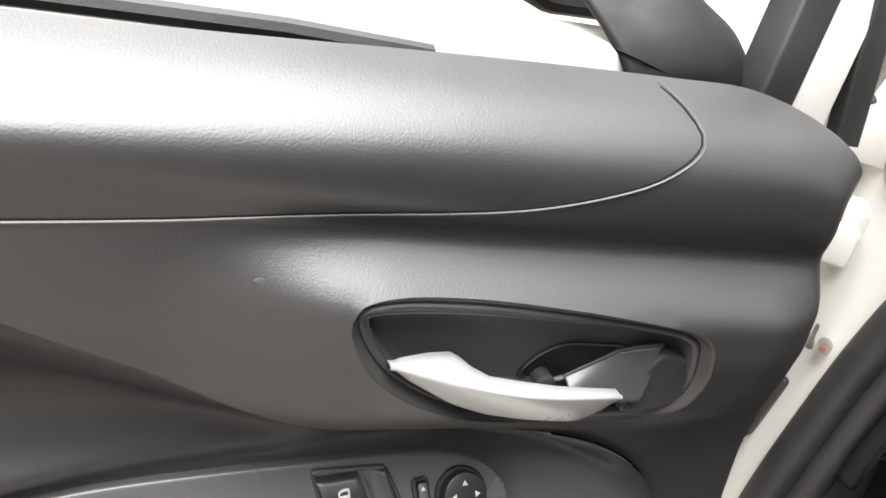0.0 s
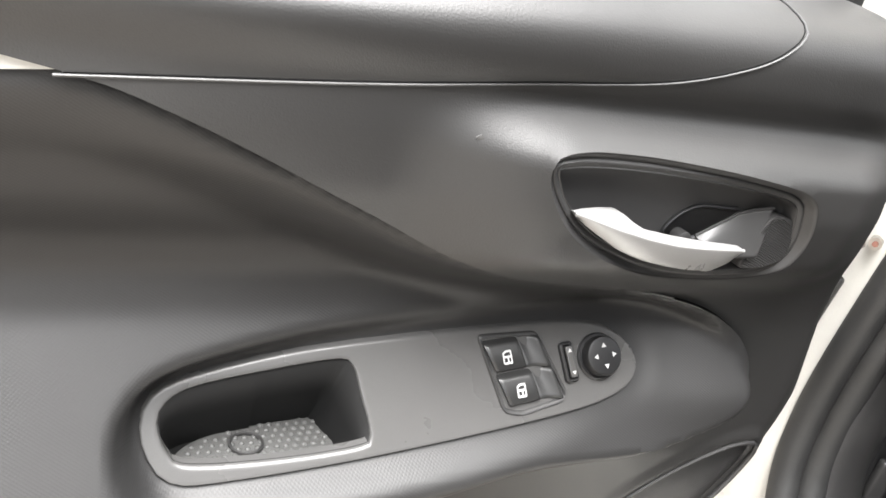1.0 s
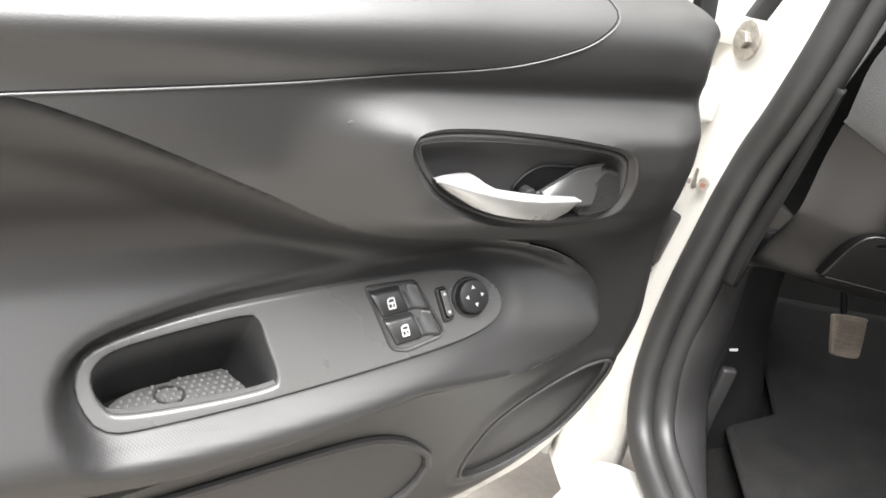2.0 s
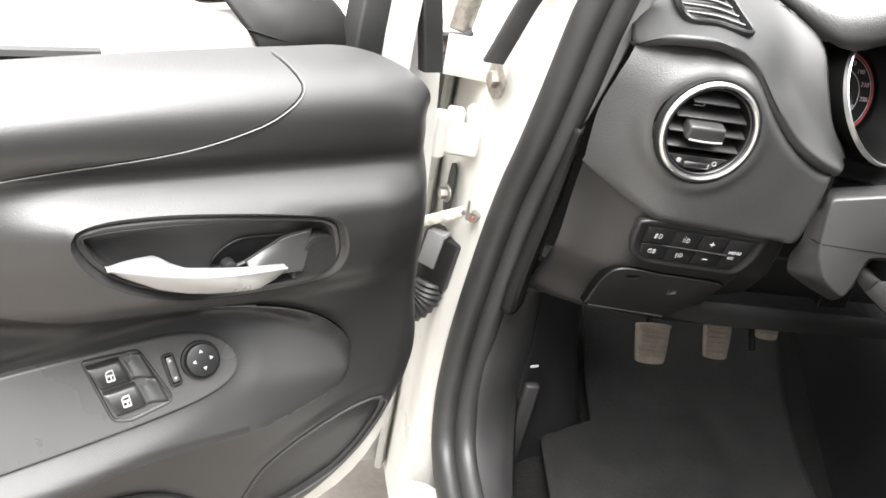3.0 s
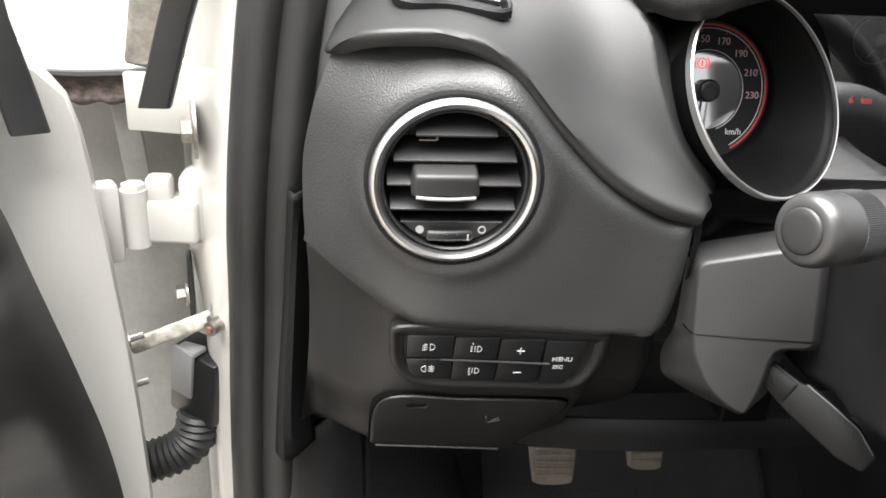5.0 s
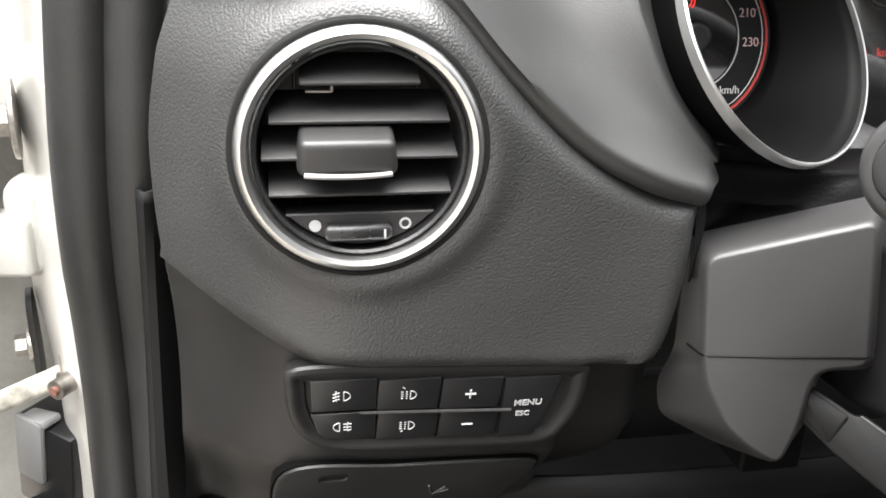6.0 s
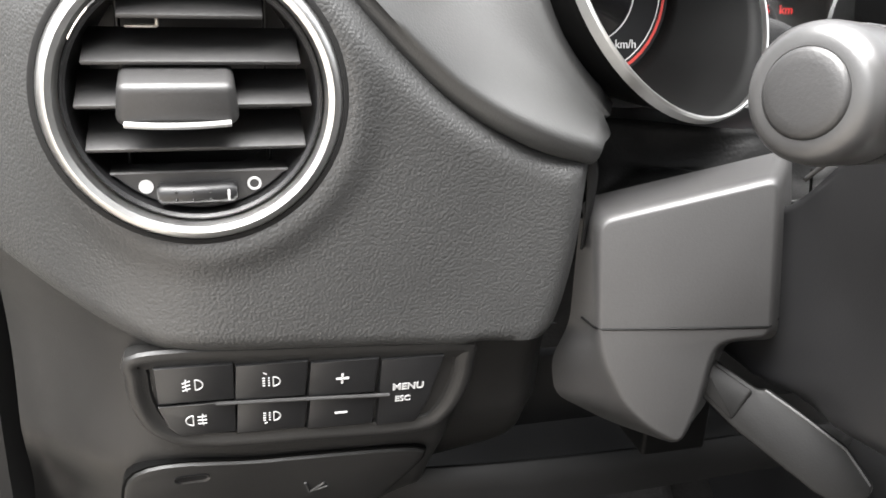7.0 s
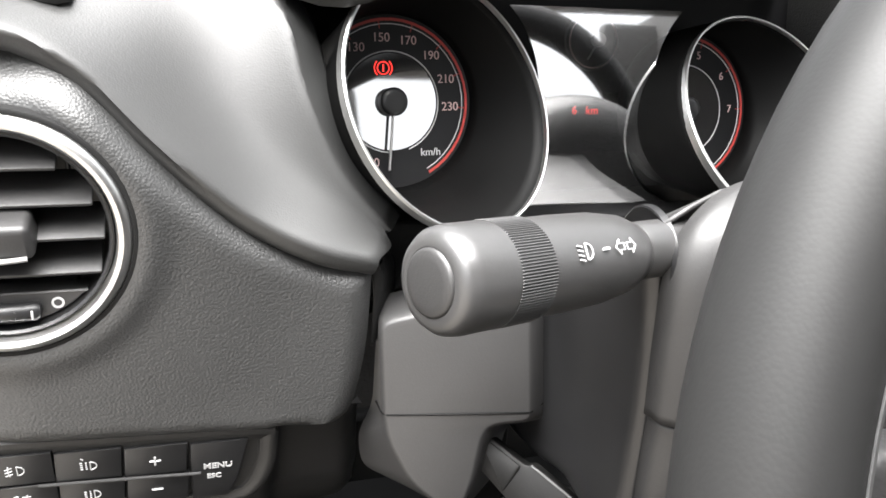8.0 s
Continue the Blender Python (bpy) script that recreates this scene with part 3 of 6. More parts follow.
part("ring_mark", turned(circle(0.0125, 28), [(0, 0), (0, 0.0026), (0.001, 0.003), (0.002, 0.0026), (0.002, 0)], Matrix.Translation((-0.684, 0.168, MAT_Z + 0.0028)), False, False), HARD, studs, "round moulding mark")


PN = plane_at((0, 0, 0), (1, -0.10, 0), (0, 0.70, 1))


def on_plate(u, z, h=0.0025, a=0.0):
    """A true-sized plane on the sloping plate, turned by a degrees."""
    return Matrix.Translation((u, plate_w(u, z), z)) @ PN @ Matrix.Translation((0, 0, h)) @ Matrix.Rotation(radians(a), 4, "Z")


# window switches, set askew on the plate; each rocker swells, with a scoop beside it
def relief(quad, height, na=16, nb=16, base=-0.002):
    """A solid over a four-cornered patch of the plate (corners clockwise from the upper left), its top given by height(a, b)."""
    q = np.array(quad)
    bm, top = bmesh.new(), []
    for i in range(na):
        row = []
        for j in range(nb):
            a, b = i / (na - 1), j / (nb - 1)
            u, z = (q[0] * (1 - a) + q[1] * a) * (1 - b) + (q[3] * (1 - a) + q[2] * a) * b
            edge = min(a * 14, (1 - a) * 14, b * 14, (1 - b) * 14, 1.0)
            row.append(bm.verts.new(PS @ Vector((u, z, height(a, b) - 0.0012 * (1 - edge) ** 2))))
        top.append(row)
    for i in range(na - 1):
        for j in range(nb - 1):
            bm.faces.new((top[i][j], top[i + 1][j], top[i + 1][j + 1], top[i][j + 1]))
    rim = [top[i][0] for i in range(na)] + [top[-1][j] for j in range(1, nb)] + [top[i][-1] for i in range(na - 2, -1, -1)] + [top[0][j] for j in range(nb - 2, 0, -1)]
    inv = PS.inverted()
    low = [bm.verts.new(PS @ Vector((*(inv @ v.co)[:2], base))) for v in rim]
    for i in range(len(rim)):
        bm.faces.new((rim[i], low[i], low[(i + 1) % len(rim)], rim[(i + 1) % len(rim)]))
    return bm


SWF = rounded_loop([(-0.5262, 0.6812), (-0.4760, 0.6850), (-0.4530, 0.6470), (-0.4560, 0.6415), (-0.4930, 0.6325), (-0.5080, 0.6345)], 0.005)
sw = part("switch_frame", turned(SWF, [(-0.0006, -0.001), (0, 0.0030), (0.0008, 0.0042), (0.0020, 0.0042), (0.0028, 0.0030), (0.0030, 0.0015)], PS, False, True), HARD, plate, "dark grey window switch surround", 35)
for quad in (((-0.5225, 0.6772), (-0.4945, 0.6808), (-0.4874, 0.6634), (-0.5128, 0.6600)), ((-0.5122, 0.6572), (-0.4844, 0.6612), (-0.4778, 0.6438), (-0.5030, 0.6396))):
    key = part("rocker_switch", relief(quad, lambda a, b: 0.0082 + 0.0022 * math.sin(math.pi * b) - 0.0015 * b), KEYCAP, sw, "dark grey window rocker switch", 50)
    side = ((quad[1][0] + 0.0009, quad[1][1]), (quad[1][0] + 0.0185, quad[1][1] + 0.0022), (quad[2][0] + 0.0200, quad[2][1] + 0.0012), (quad[2][0] + 0.0009, quad[2][1]))
    part("switch_scoop", relief(side, lambda a, b: 0.0072 - 0.0052 * math.sin(math.pi * min(1, 0.25 + 0.9 * a)) * (1.15 - 0.75 * b)), KEYCAP, key, sharp=50)
    cu, cz = np.mean(np.array(quad), 0)
    pm = PS @ Matrix.Translation((cu - 0.0005, cz + 0.0006, 0.0098)) @ Matrix.Rotation(radians(8), 4, "Z")
    wb = turned(rounded_loop([(-0.0036, 0.0028), (-0.0008, 0.0042), (0.0038, 0.0042), (0.0038, -0.0040), (-0.0036, -0.0040)], 0.0008, 3), [(0, -0.0004), (0, 0.0004), (0.0010, 0.0004), (0.0010, -0.0004)], pm, False, False)
    block((0.0058, 0.0012, 0.0006), pm @ Matrix.Translation((0, 0.0004, 0.0002)), 0.0001, 1, wb)
    block((0.0012, 0.0036, 0.0006), pm @ Matrix.Translation((0.0006, -0.0018, 0.0002)), 0.0001, 1, wb)
    part("window_sign", wb, MARK, key)
# mirror side rocker and mirror knob
rk = part("mirror_rocker", turned(rounded(0.0110, 0.031, 0.003), [(0, -0.002), (0, 0.003), (0.001, 0.004), (0.0022, 0.004), (0.003, 0.002), (0.003, 0.004), (0.004, 0.006), (0.005, 0.006)], on_plate(-0.4508, 0.6645, 0.0025, 13)), BLACK, plate)
part("rocker_cap", turned(rounded(0.0060, 0.024, 0.002), pill(0.0015, 0.0006), on_plate(-0.4508, 0.6645, 0.0082, 13)), PLATE, rk)


def arrow(m, s):
    bm = bmesh.new()
    vs = [bm.verts.new(m @ Vector(v)) for v in ((-s, -s * 0.7, 0), (s, -s * 0.7, 0), (0, s, 0), (-s, -s * 0.7, 0.0003), (s, -s * 0.7, 0.0003), (0, s, 0.0003))]
    for f in ((3, 4, 5), (0, 2, 1), (0, 1, 4, 3), (1, 2, 5, 4), (2, 0, 3, 5)):
        bm.faces.new([vs[i] for i in f])
    return bm


part("up_arrow", arrow(on_plate(-0.4508, 0.6645, 0.0098, 13) @ Matrix.Translation((0, 0.0085, 0)), 0.0017), MARK, rk)
part("down_arrow", arrow(on_plate(-0.4508, 0.6645, 0.0098, 193) @ Matrix.Translation((0, 0.0085, 0)), 0.0017), MARK, rk)
part("knob_collar", turned(circle(0.0185, 40), [(0, -0.002), (0, 0.001), (0.001, 0.002), (0.003, 0.002), (0.004, 0.0)], on_plate(-0.4235, 0.6685), False, True), BLACK, plate)
knob = part("mirror_knob", turned(circle(0.0155, 40), [(0, 0), (0, 0.009), (0.001, 0.0105), (0.003, 0.011)], on_plate(-0.4235, 0.6685)), BLACK, plate, "round black mirror knob")
for a in (0, 90, 180, 270):
    part("arrow", arrow(on_plate(-0.4235, 0.6685, 0.0136, a + 10) @ Matrix.Translation((0, 0.0080, 0)), 0.0020), MARK, knob)

part("shell_lip", turned(inset(GAP, -0.001), [(0, -0.003), (0, 0)], on_w(0.1212)), PAINT, door, "white steel seen between the two trims")
# scuff mark on the vinyl
part("scuff", turned(spline([(-0.594, 0.8470), (-0.5905, 0.8490), (-0.587, 0.8462), (-0.5885, 0.8445)], 12, True), [(0, 0), (0, 0.0006), (0.0006, 0.0008)], on_w(on_door(-0.59, 0.847) + 0.0005)), PLATE, panel, "small pale scuff mark")

# white steel shell with its front edge, window post and seals
SHELL = np.vstack([spline([(-1.05, 0.945), (-0.6, 0.958), (-0.30, 0.968), (-0.215, 0.985), (-0.170, 0.970), (-0.150, 0.94), (-0.140, 0.86), (-0.130, 0.70), (-0.128, 0.56), (-0.135, 0.45), (-0.19, 0.37), (-0.30, 0.325)], 60), [(-1.05, 0.31)]])
part("door_shell", turned(SHELL, [(0.012, -0.075), (0.002, -0.072), (0, -0.065), (0, -0.010), (0.004, -0.002), (0.012, 0)], on_w(0.212)), PAINT, door, "white painted steel door shell")
post = [(-0.237, 0.205, 0.90), (-0.236, 0.205, 0.98), (-0.222, 0.215, 1.05), (-0.19, 0.23, 1.15), (-0.14, 0.25, 1.30)]


def bar(path, wide, deep, m=None, r=0.003):
    """A flat bar swept along a path in the door's plane."""
    p = spline(path, 16)
    bm = bmesh.new()
    rings = []
    for q in p:
        rings.append([bm.verts.new((q[0] + x, q[1] + y, q[2])) for x, y in rounded(wide, deep, r, 3)])
    for a, b in zip(rings, rings[1:]):
        for i in range(len(a)):
            bm.faces.new((a[i], a[(i + 1) % len(a)], b[(i + 1) % len(a)], b[i]))
    bm.faces.new(rings[0][::-1])
    bm.faces.new(rings[-1])
    return bm


fr = part("window_post", bar(post, 0.050, 0.050), PAINT, door, "white painted window post")
part("run_channel", bar([(x - 0.026, y - 0.012, max(z, 0.948)) for x, y, z in post], 0.030, 0.030), RUBBER, fr, "black rubber window channel")
part("post_seal", bar([(-0.184, 0.186, 0.934), (-0.190, 0.188, 0.97), (-0.199, 0.190, 1.02), (-0.200, 0.195, 1.10), (-0.19, 0.20, 1.30)], 0.024, 0.014), RUBBER, fr, "black rubber strip ending on the post")
part("sill_strip", tube([(-1.04, 0.190, 0.924), (-0.7, 0.190, 0.9425), (-0.58, 0.190, 0.947), (-0.50, 0.190, 0.946)], 0.006, 8), RUBBER, door, "black window seal")
# mirror outside the window
mirror = thing("door_mirror", "black plastic outside mirror on the white door", "car mirror", (-0.33, 0.22, 0.97), DOOR)
part("sail", loft([[(-0.3600, 0.206, 0.944), (-0.3640, 0.212, 0.955), (-0.3720, 0.226, 0.968), (-0.3800, 0.250, 0.982), (-0.3900, 0.290, 1.000)], [(-0.3300, 0.196, 0.944), (-0.3330, 0.200, 0.962), (-0.3450, 0.216, 0.980), (-0.3560, 0.242, 0.994), (-0.3660, 0.285, 1.012)], [(-0.2900, 0.196, 0.944), (-0.2960, 0.200, 0.965), (-0.3080, 0.214, 0.985), (-0.3270, 0.240, 1.005), (-0.3400, 0.285, 1.030)], [(-0.2620, 0.204, 0.944), (-0.2680, 0.208, 0.962), (-0.2800, 0.222, 0.984), (-0.3000, 0.246, 1.000), (-0.3200, 0.285, 1.025)], [(-0.2540, 0.222, 0.944), (-0.2620, 0.226, 0.962), (-0.2780, 0.240, 0.984), (-0.3000, 0.262, 0.998), (-0.3200, 0.295, 1.020)]], 22), LEVER, mirror, "black mirror neck with a fine joint", 70, 0.003)
part("joint", tube([(-0.3690, 0.2145, 0.9630), (-0.3560, 0.2045, 0.9610), (-0.338, 0.1975, 0.9570), (-0.312, 0.1945, 0.9510), (-0.298, 0.1945, 0.947)], 0.0009, 6), DEEP, mirror)
MH = plane_at((-0.322, 0.318, 1.024), (0.95, 0.3, 0), (0, -0.1, 1))
part("housing", turned(rounded(0.20, 0.125, 0.055, 8), [(0.03, -0.07), (0.01, -0.055), (0, -0.03), (0, 0.0), (0.003, 0.004), (0.009, 0.004), (0.012, -0.006)], MH, True, False), LEVER, mirror, "rounded black mirror housing")
part("mirror_glass", turned(rounded(0.178, 0.103, 0.045, 8), [(0, 0), (0, 0.002)], MH @ Matrix.Translation((0, 0, -0.008))), CHROME, mirror, "mirror glass")

# ---- dashboard ----
dash = thing("dashboard", "dark grey dashboard with leather-like grain", "dashboard", (0.1, 0.1, 0.62))
POD = np.vstack([
    spline([(-0.052, 1.002), (-0.022, 1.009), (0.020, 1.009), (0.049, 0.997), (0.082, 0.963), (0.116, 0.932), (0.151, 0.913), (0.178, 0.905)], 50),
    spline([(0.180, 0.900), (0.178, 0.860), (0.172, 0.828), (0.164, 0.815)], 14),
    spline([(0.182, 0.812), (0.186, 0.745), (0.189, 0.724)], 8),
    spline([(0.186, 0.712), (0.170, 0.702), (0.125, 0.688), (0.090, 0.668), (0.030, 0.672), (-0.030, 0.672), (-0.060, 0.656), (-0.080, 0.645), (-0.084, 0.665), (-0.079, 0.71), (-0.074, 0.76), (-0.072, 0.80), (-0.072, 0.846), (-0.074, 0.89), (-0.073, 0.930), (-0.065, 0.968)], 60)])
VC = (0.0195, 0.9330)
VENT = circle(0.0507, 56, *VC)


def ledge_z(x):
    """Height of the pod's lower edge."""
    return 0.834 - 0.095 * np.clip(x, 0, 0.2) + 0.50 * np.clip(-x, 0, 0.1)


def pod_y(p):
    x, z = p[:, 0], p[:, 1]
    s, _ = sdf(p, POD)
    y = np.zeros(len(x))
    low = smooth((0.86 - z) / 0.13)
    # left side rolls round towards the door, the top rolls under the skin above
    y += (0.060 - 0.020 * low) * np.clip((0.030 - 0.030 * low - x) / (0.104 - 0.030 * low), 0, 1) ** 2.2
    right = smooth((x - 0.02) / 0.05)
    y += 0.011 * np.clip(1 - s / 0.013, 0, 1) ** 2 * right
    y += 0.030 * np.clip((z - 0.955) / 0.054, 0, 1) ** 2 * (1 - right)
    y += 0.016 * np.clip((0.682 - z) / 0.02, 0, 1) ** 2 * (1 - right) + 0.28 * np.clip(0.757 - z, 0, 1)
    step = smooth((ledge_z(x) + 0.004 - z) / 0.012)
    y += step * (0.016 + 0.25 * (0.80 - z) + 0.020 * smooth((x - 0.125) / 0.012)) * smooth((x + 0.11) / 0.05)
    y += smooth((0.77 - z) / 0.07) * 0.012
    y += 0.02 * smooth((0.90 - z) / 0.1) * smooth((-0.005 - x) / 0.06) * 0.5
    r = np.hypot(x - VC[0], z - VC[1])
    y -= 0.0035 * np.exp(-((r - 0.058) / 0.008) ** 2)
    y += 0.004 * smooth((r - 0.06) / 0.08)
    return y


def W3(x, z, y):
    return Vector((x, y, z))


EDGE_X = np.linspace(-0.10, 0.20, 61)
ABOVE = np.vstack([np.stack([EDGE_X, ledge_z(EDGE_X) - 0.0020], 1), [(0.20, 1.06), (-0.10, 1.06)]])
BELOW = np.vstack([np.stack([EDGE_X, ledge_z(EDGE_X) - 0.0060], 1), [(0.20, 0.60), (-0.10, 0.60)]])
part("vent_pod", cut_sheet((-0.09, 0.195, 0.640, 1.012), 0.0035, POD, [VENT, BELOW], pod_y, W3), DASH, dash, "grained left end of the dashboard", 50)
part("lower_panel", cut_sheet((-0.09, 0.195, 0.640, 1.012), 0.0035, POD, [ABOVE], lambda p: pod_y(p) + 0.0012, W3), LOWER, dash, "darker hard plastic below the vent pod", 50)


def face_y(y, x=0.0, z=0.0):
    """A plane facing the driver at depth y, heights towards the driver."""
    return Matrix.Translation((x, y, z)) @ BZ


def sign_strokes(m, strokes, r):
    bm = bmesh.new()
    for s in strokes:
        tube([m @ Vector((x, y, 0.0008)) for x, y in s], r, 5, bm)
    return bm


# round air vent
vent = thing("air_vent", "round black air vent with a silver ring", "air vent", (VC[0], 0.02, VC[1] - 0.05))
VM = face_y(0.0, VC[0], VC[1])
part("ring", turned(circle(0.0517, 64), [(0, -0.006), (0, 0.0025), (0.0015, 0.0052), (0.0035, 0.0060), (0.0055, 0.0050), (0.0065, 0.0025), (0.0066, -0.002)], VM, False, False), CHROME, vent, "satin silver ring")
part("recess", turned(circle(0.0542, 64), [(0, -0.004), (0.0003, 0.0026), (0.0010, 0.0030), (0.0024, 0.0028), (0.003, -0.004)], VM, False, False), POCKET_BLACK, vent, "dark gap round the ring")
part("barrel", turned(circle(0.0444, 64), [(0, 0.0015), (0.001, 0.0025), (0.002, 0.0015), (0.003, -0.03), (0.004, -0.05)], VM, False, True), BLACK, vent, "dark vent barrel")
for k, (dz, a) in enumerate(((0.0325, 22), (0.017, 22), (0.0020, 22), (-0.0135, 22))):
    hw = math.sqrt(0.0405 ** 2 - dz ** 2)
    m = Matrix.Translation((VC[0], 0.010, VC[1] + dz)) @ Matrix.Rotation(radians(a), 4, "X")
    part("slat", block((hw * 2, 0.024, 0.0018), m, 0.0007, 2), HARD, vent, "horizontal vent slat")
for dx in (-0.026, 0.026):
    part("stay", block((0.0016, 0.006, 0.070), Matrix.Translation((VC[0] + dx, 0.024, VC[1])), 0.0005, 1), BLACK, vent)
TABM = Matrix.Translation((VC[0] - 0.006, -0.0015, VC[1] + 0.0024)) @ Matrix.Rotation(radians(16), 4, "X")
tab_bm = block((0.0385, 0.018, 0.0150), TABM, 0.0030, 4)
for v in tab_bm.verts:
    q = TABM.inverted() @ v.co
    q.x *= 1 + 0.06 * smooth((0.006 - q.z) / 0.012)
    q.y -= (0.0022 * (1 - (q.x / 0.021) ** 2) + 0.0014 * float(smooth((0.004 - q.z) / 0.010))) * (q.y < 0)
    v.co = TABM @ q
tab = part("tab", tab_bm, HARD, vent, "slider tab of the vent")
part("tab_trim", tube([TABM @ Vector((x, -0.0112 - 0.0024 * (1 - (x / 0.021) ** 2), -0.0056)) for x in np.linspace(-0.0175, 0.0175, 13)], 0.0012, 8), SILVER, tab, "silver edge")
# lower closing plate with the thumb wheel
seg = [(0.0415 * math.sin(a), -0.0415 * math.cos(a)) for a in np.linspace(-0.86, 0.86, 24)]
low = part("lower_plate", turned(np.array(seg), [(0, -0.01), (0, 0.001), (0.0006, 0.0016)], face_y(0.0045, VC[0], VC[1])), HARD, vent)
wheel_bm = tube([(VC[0] - 0.0155, -0.0, VC[1] - 0.0345), (VC[0] - 0.0140, -0.0, VC[1] - 0.0345), (VC[0] + 0.0110, -0.0, VC[1] - 0.0345), (VC[0] + 0.0125, -0.0, VC[1] - 0.0345)], [0.003, 0.0042, 0.0042, 0.003], 16)
tw = part("thumb_wheel", wheel_bm, BLACK, low, "ribbed thumb wheel")
for i in range(3):
    for j in range(2):
        part("nub", block((0.001, 0.001, 0.001), Matrix.Translation((VC[0] - 0.009 + 0.006 * i, -0.0040, VC[1] - 0.033 - 0.003 * j)), 0.0003, 1), BLACK, tw)
part("index", block((0.0009, 0.0006, 0.0042), Matrix.Translation((VC[0] + 0.0095, -0.0044, VC[1] - 0.0345)), 0.0002, 1), MARK, tw)
part("dot", turned(circle(0.0026, 20), [(0, 0), (0, 0.0004)], face_y(0.0029, VC[0] - 0.0195, VC[1] - 0.0325)), MARK, low)
part("open_ring", turned(circle(0.0026, 20), [(0, 0), (0, 0.0004), (0.0009, 0.0004), (0.0009, 0)], face_y(0.0029, VC[0] + 0.0190, VC[1] - 0.0325), False, False), MARK, low)

part("slat_clip", block((0.011, 0.0016, 0.0012), Matrix.Translation((0.0030, 0.0030, 0.9575)), 0.0004, 1), STEEL, vent, "small bright clip on a slat")
part("clip_pin", block((0.0014, 0.0016, 0.0030), Matrix.Translation((0.0082, 0.0030, 0.9588)), 0.0004, 1), STEEL, vent)

# button panel
BP = np.array(spline([(-0.010, 0.828), (0.05, 0.8265), (0.126, 0.822), (0.1315, 0.815), (0.131, 0.797), (0.124, 0.778), (0.110, 0.7693), (0.060, 0.770), (0.012, 0.7725), (-0.007, 0.782), (-0.014, 0.797), (-0.0155, 0.814)], 72, True))
panel_b = thing("button_panel", "black panel with lighting and menu buttons", "button panel", (0.055, 0.015, 0.775))
BPM = Matrix(((1, 0, 0, 0), (-0.03, -0.25, -1, 0.0165 + 0.25 * 0.80), (0, 1, 0, 0), (0, 0, 0, 1)))
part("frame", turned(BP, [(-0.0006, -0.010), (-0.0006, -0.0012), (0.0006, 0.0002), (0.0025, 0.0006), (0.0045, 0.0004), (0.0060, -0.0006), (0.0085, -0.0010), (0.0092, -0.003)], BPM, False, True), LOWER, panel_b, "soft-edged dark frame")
COLS = [(-0.0045, 0.0270), (0.0280, 0.0580), (0.0590, 0.0885), (0.0895, 0.1175)]


def key_loop(x0, x1, z0, z1, skew=0.0, cut=0.0):
    pts = [(x0 + skew, z0), (x1 + skew, z0), (x1, z1), (x0, z1)]
    if cut:
        pts = [(x0 + cut, z0), (x1 + skew, z0), (x1, z1), (x0, z1), (x0 + cut * 0.1, z0 + (z1 - z0) * 0.75), (x0 + cut * 0.4, z0 + (z1 - z0) * 0.3)]
    return np.array(pts)


def zrow(x):
    return 0.8215 - 0.045 * (x + 0.005)


BUTTONS = []
for i, (x0, x1) in enumerate(COLS):
    xm = (x0 + x1) / 2
    top, mid, bot = zrow(xm), zrow(xm) - 0.0205, zrow(xm) - 0.0395
    if i < 3:
        for r, (za, zb_) in enumerate(((mid + 0.0006, top), (bot, mid - 0.0006))):
            loop = key_loop(x0, x1, za, zb_, -0.0012 if i else 0, 0.008 if (i == 0 and r == 1) else 0)
            k = part("button", turned(loop, [(0, -0.004), (0, 0.0002), (0.0004, 0.0008), (0.0012, 0.0010)], BPM), BLACK, panel_b, "matt black push button")
            BUTTONS.append((i, r, xm - 0.001, (za + zb_) / 2, k))
    else:
        loop = np.array([(x0, bot), (x1 - 0.010, bot), (x1 - 0.005, bot + 0.012), (x1, top), (x0, top)])
        k = part("button", turned(loop, [(0, -0.004), (0, 0.0002), (0.0004, 0.0008), (0.0012, 0.0010)], BPM), BLACK, panel_b, "matt black push button")
        BUTTONS.append((3, 0, xm - 0.001, (top + bot) / 2, k))
part("light_bar", tube([(0.019, 0.0145, 0.7995), (0.05, 0.0135, 0.7985), (0.094, 0.0125, 0.7965)], 0.0009, 8), HARD, panel_b)


def sign(m, strokes, r=0.00035):
    bm = bmesh.new()
    for s in strokes:
        tube([m @ Vector((x, y, 0.0)) for x, y in s], r, 5, bm)
    return bm


def dee(x, s, flip=1):
    """A lamp outline: a D."""
    pts = [(x, s)] + [(x + flip * s * 1.1 * math.cos(a), s * math.sin(a)) for a in np.linspace(1.57, -1.57, 12)] + [(x, -s), (x, s)]
    return pts


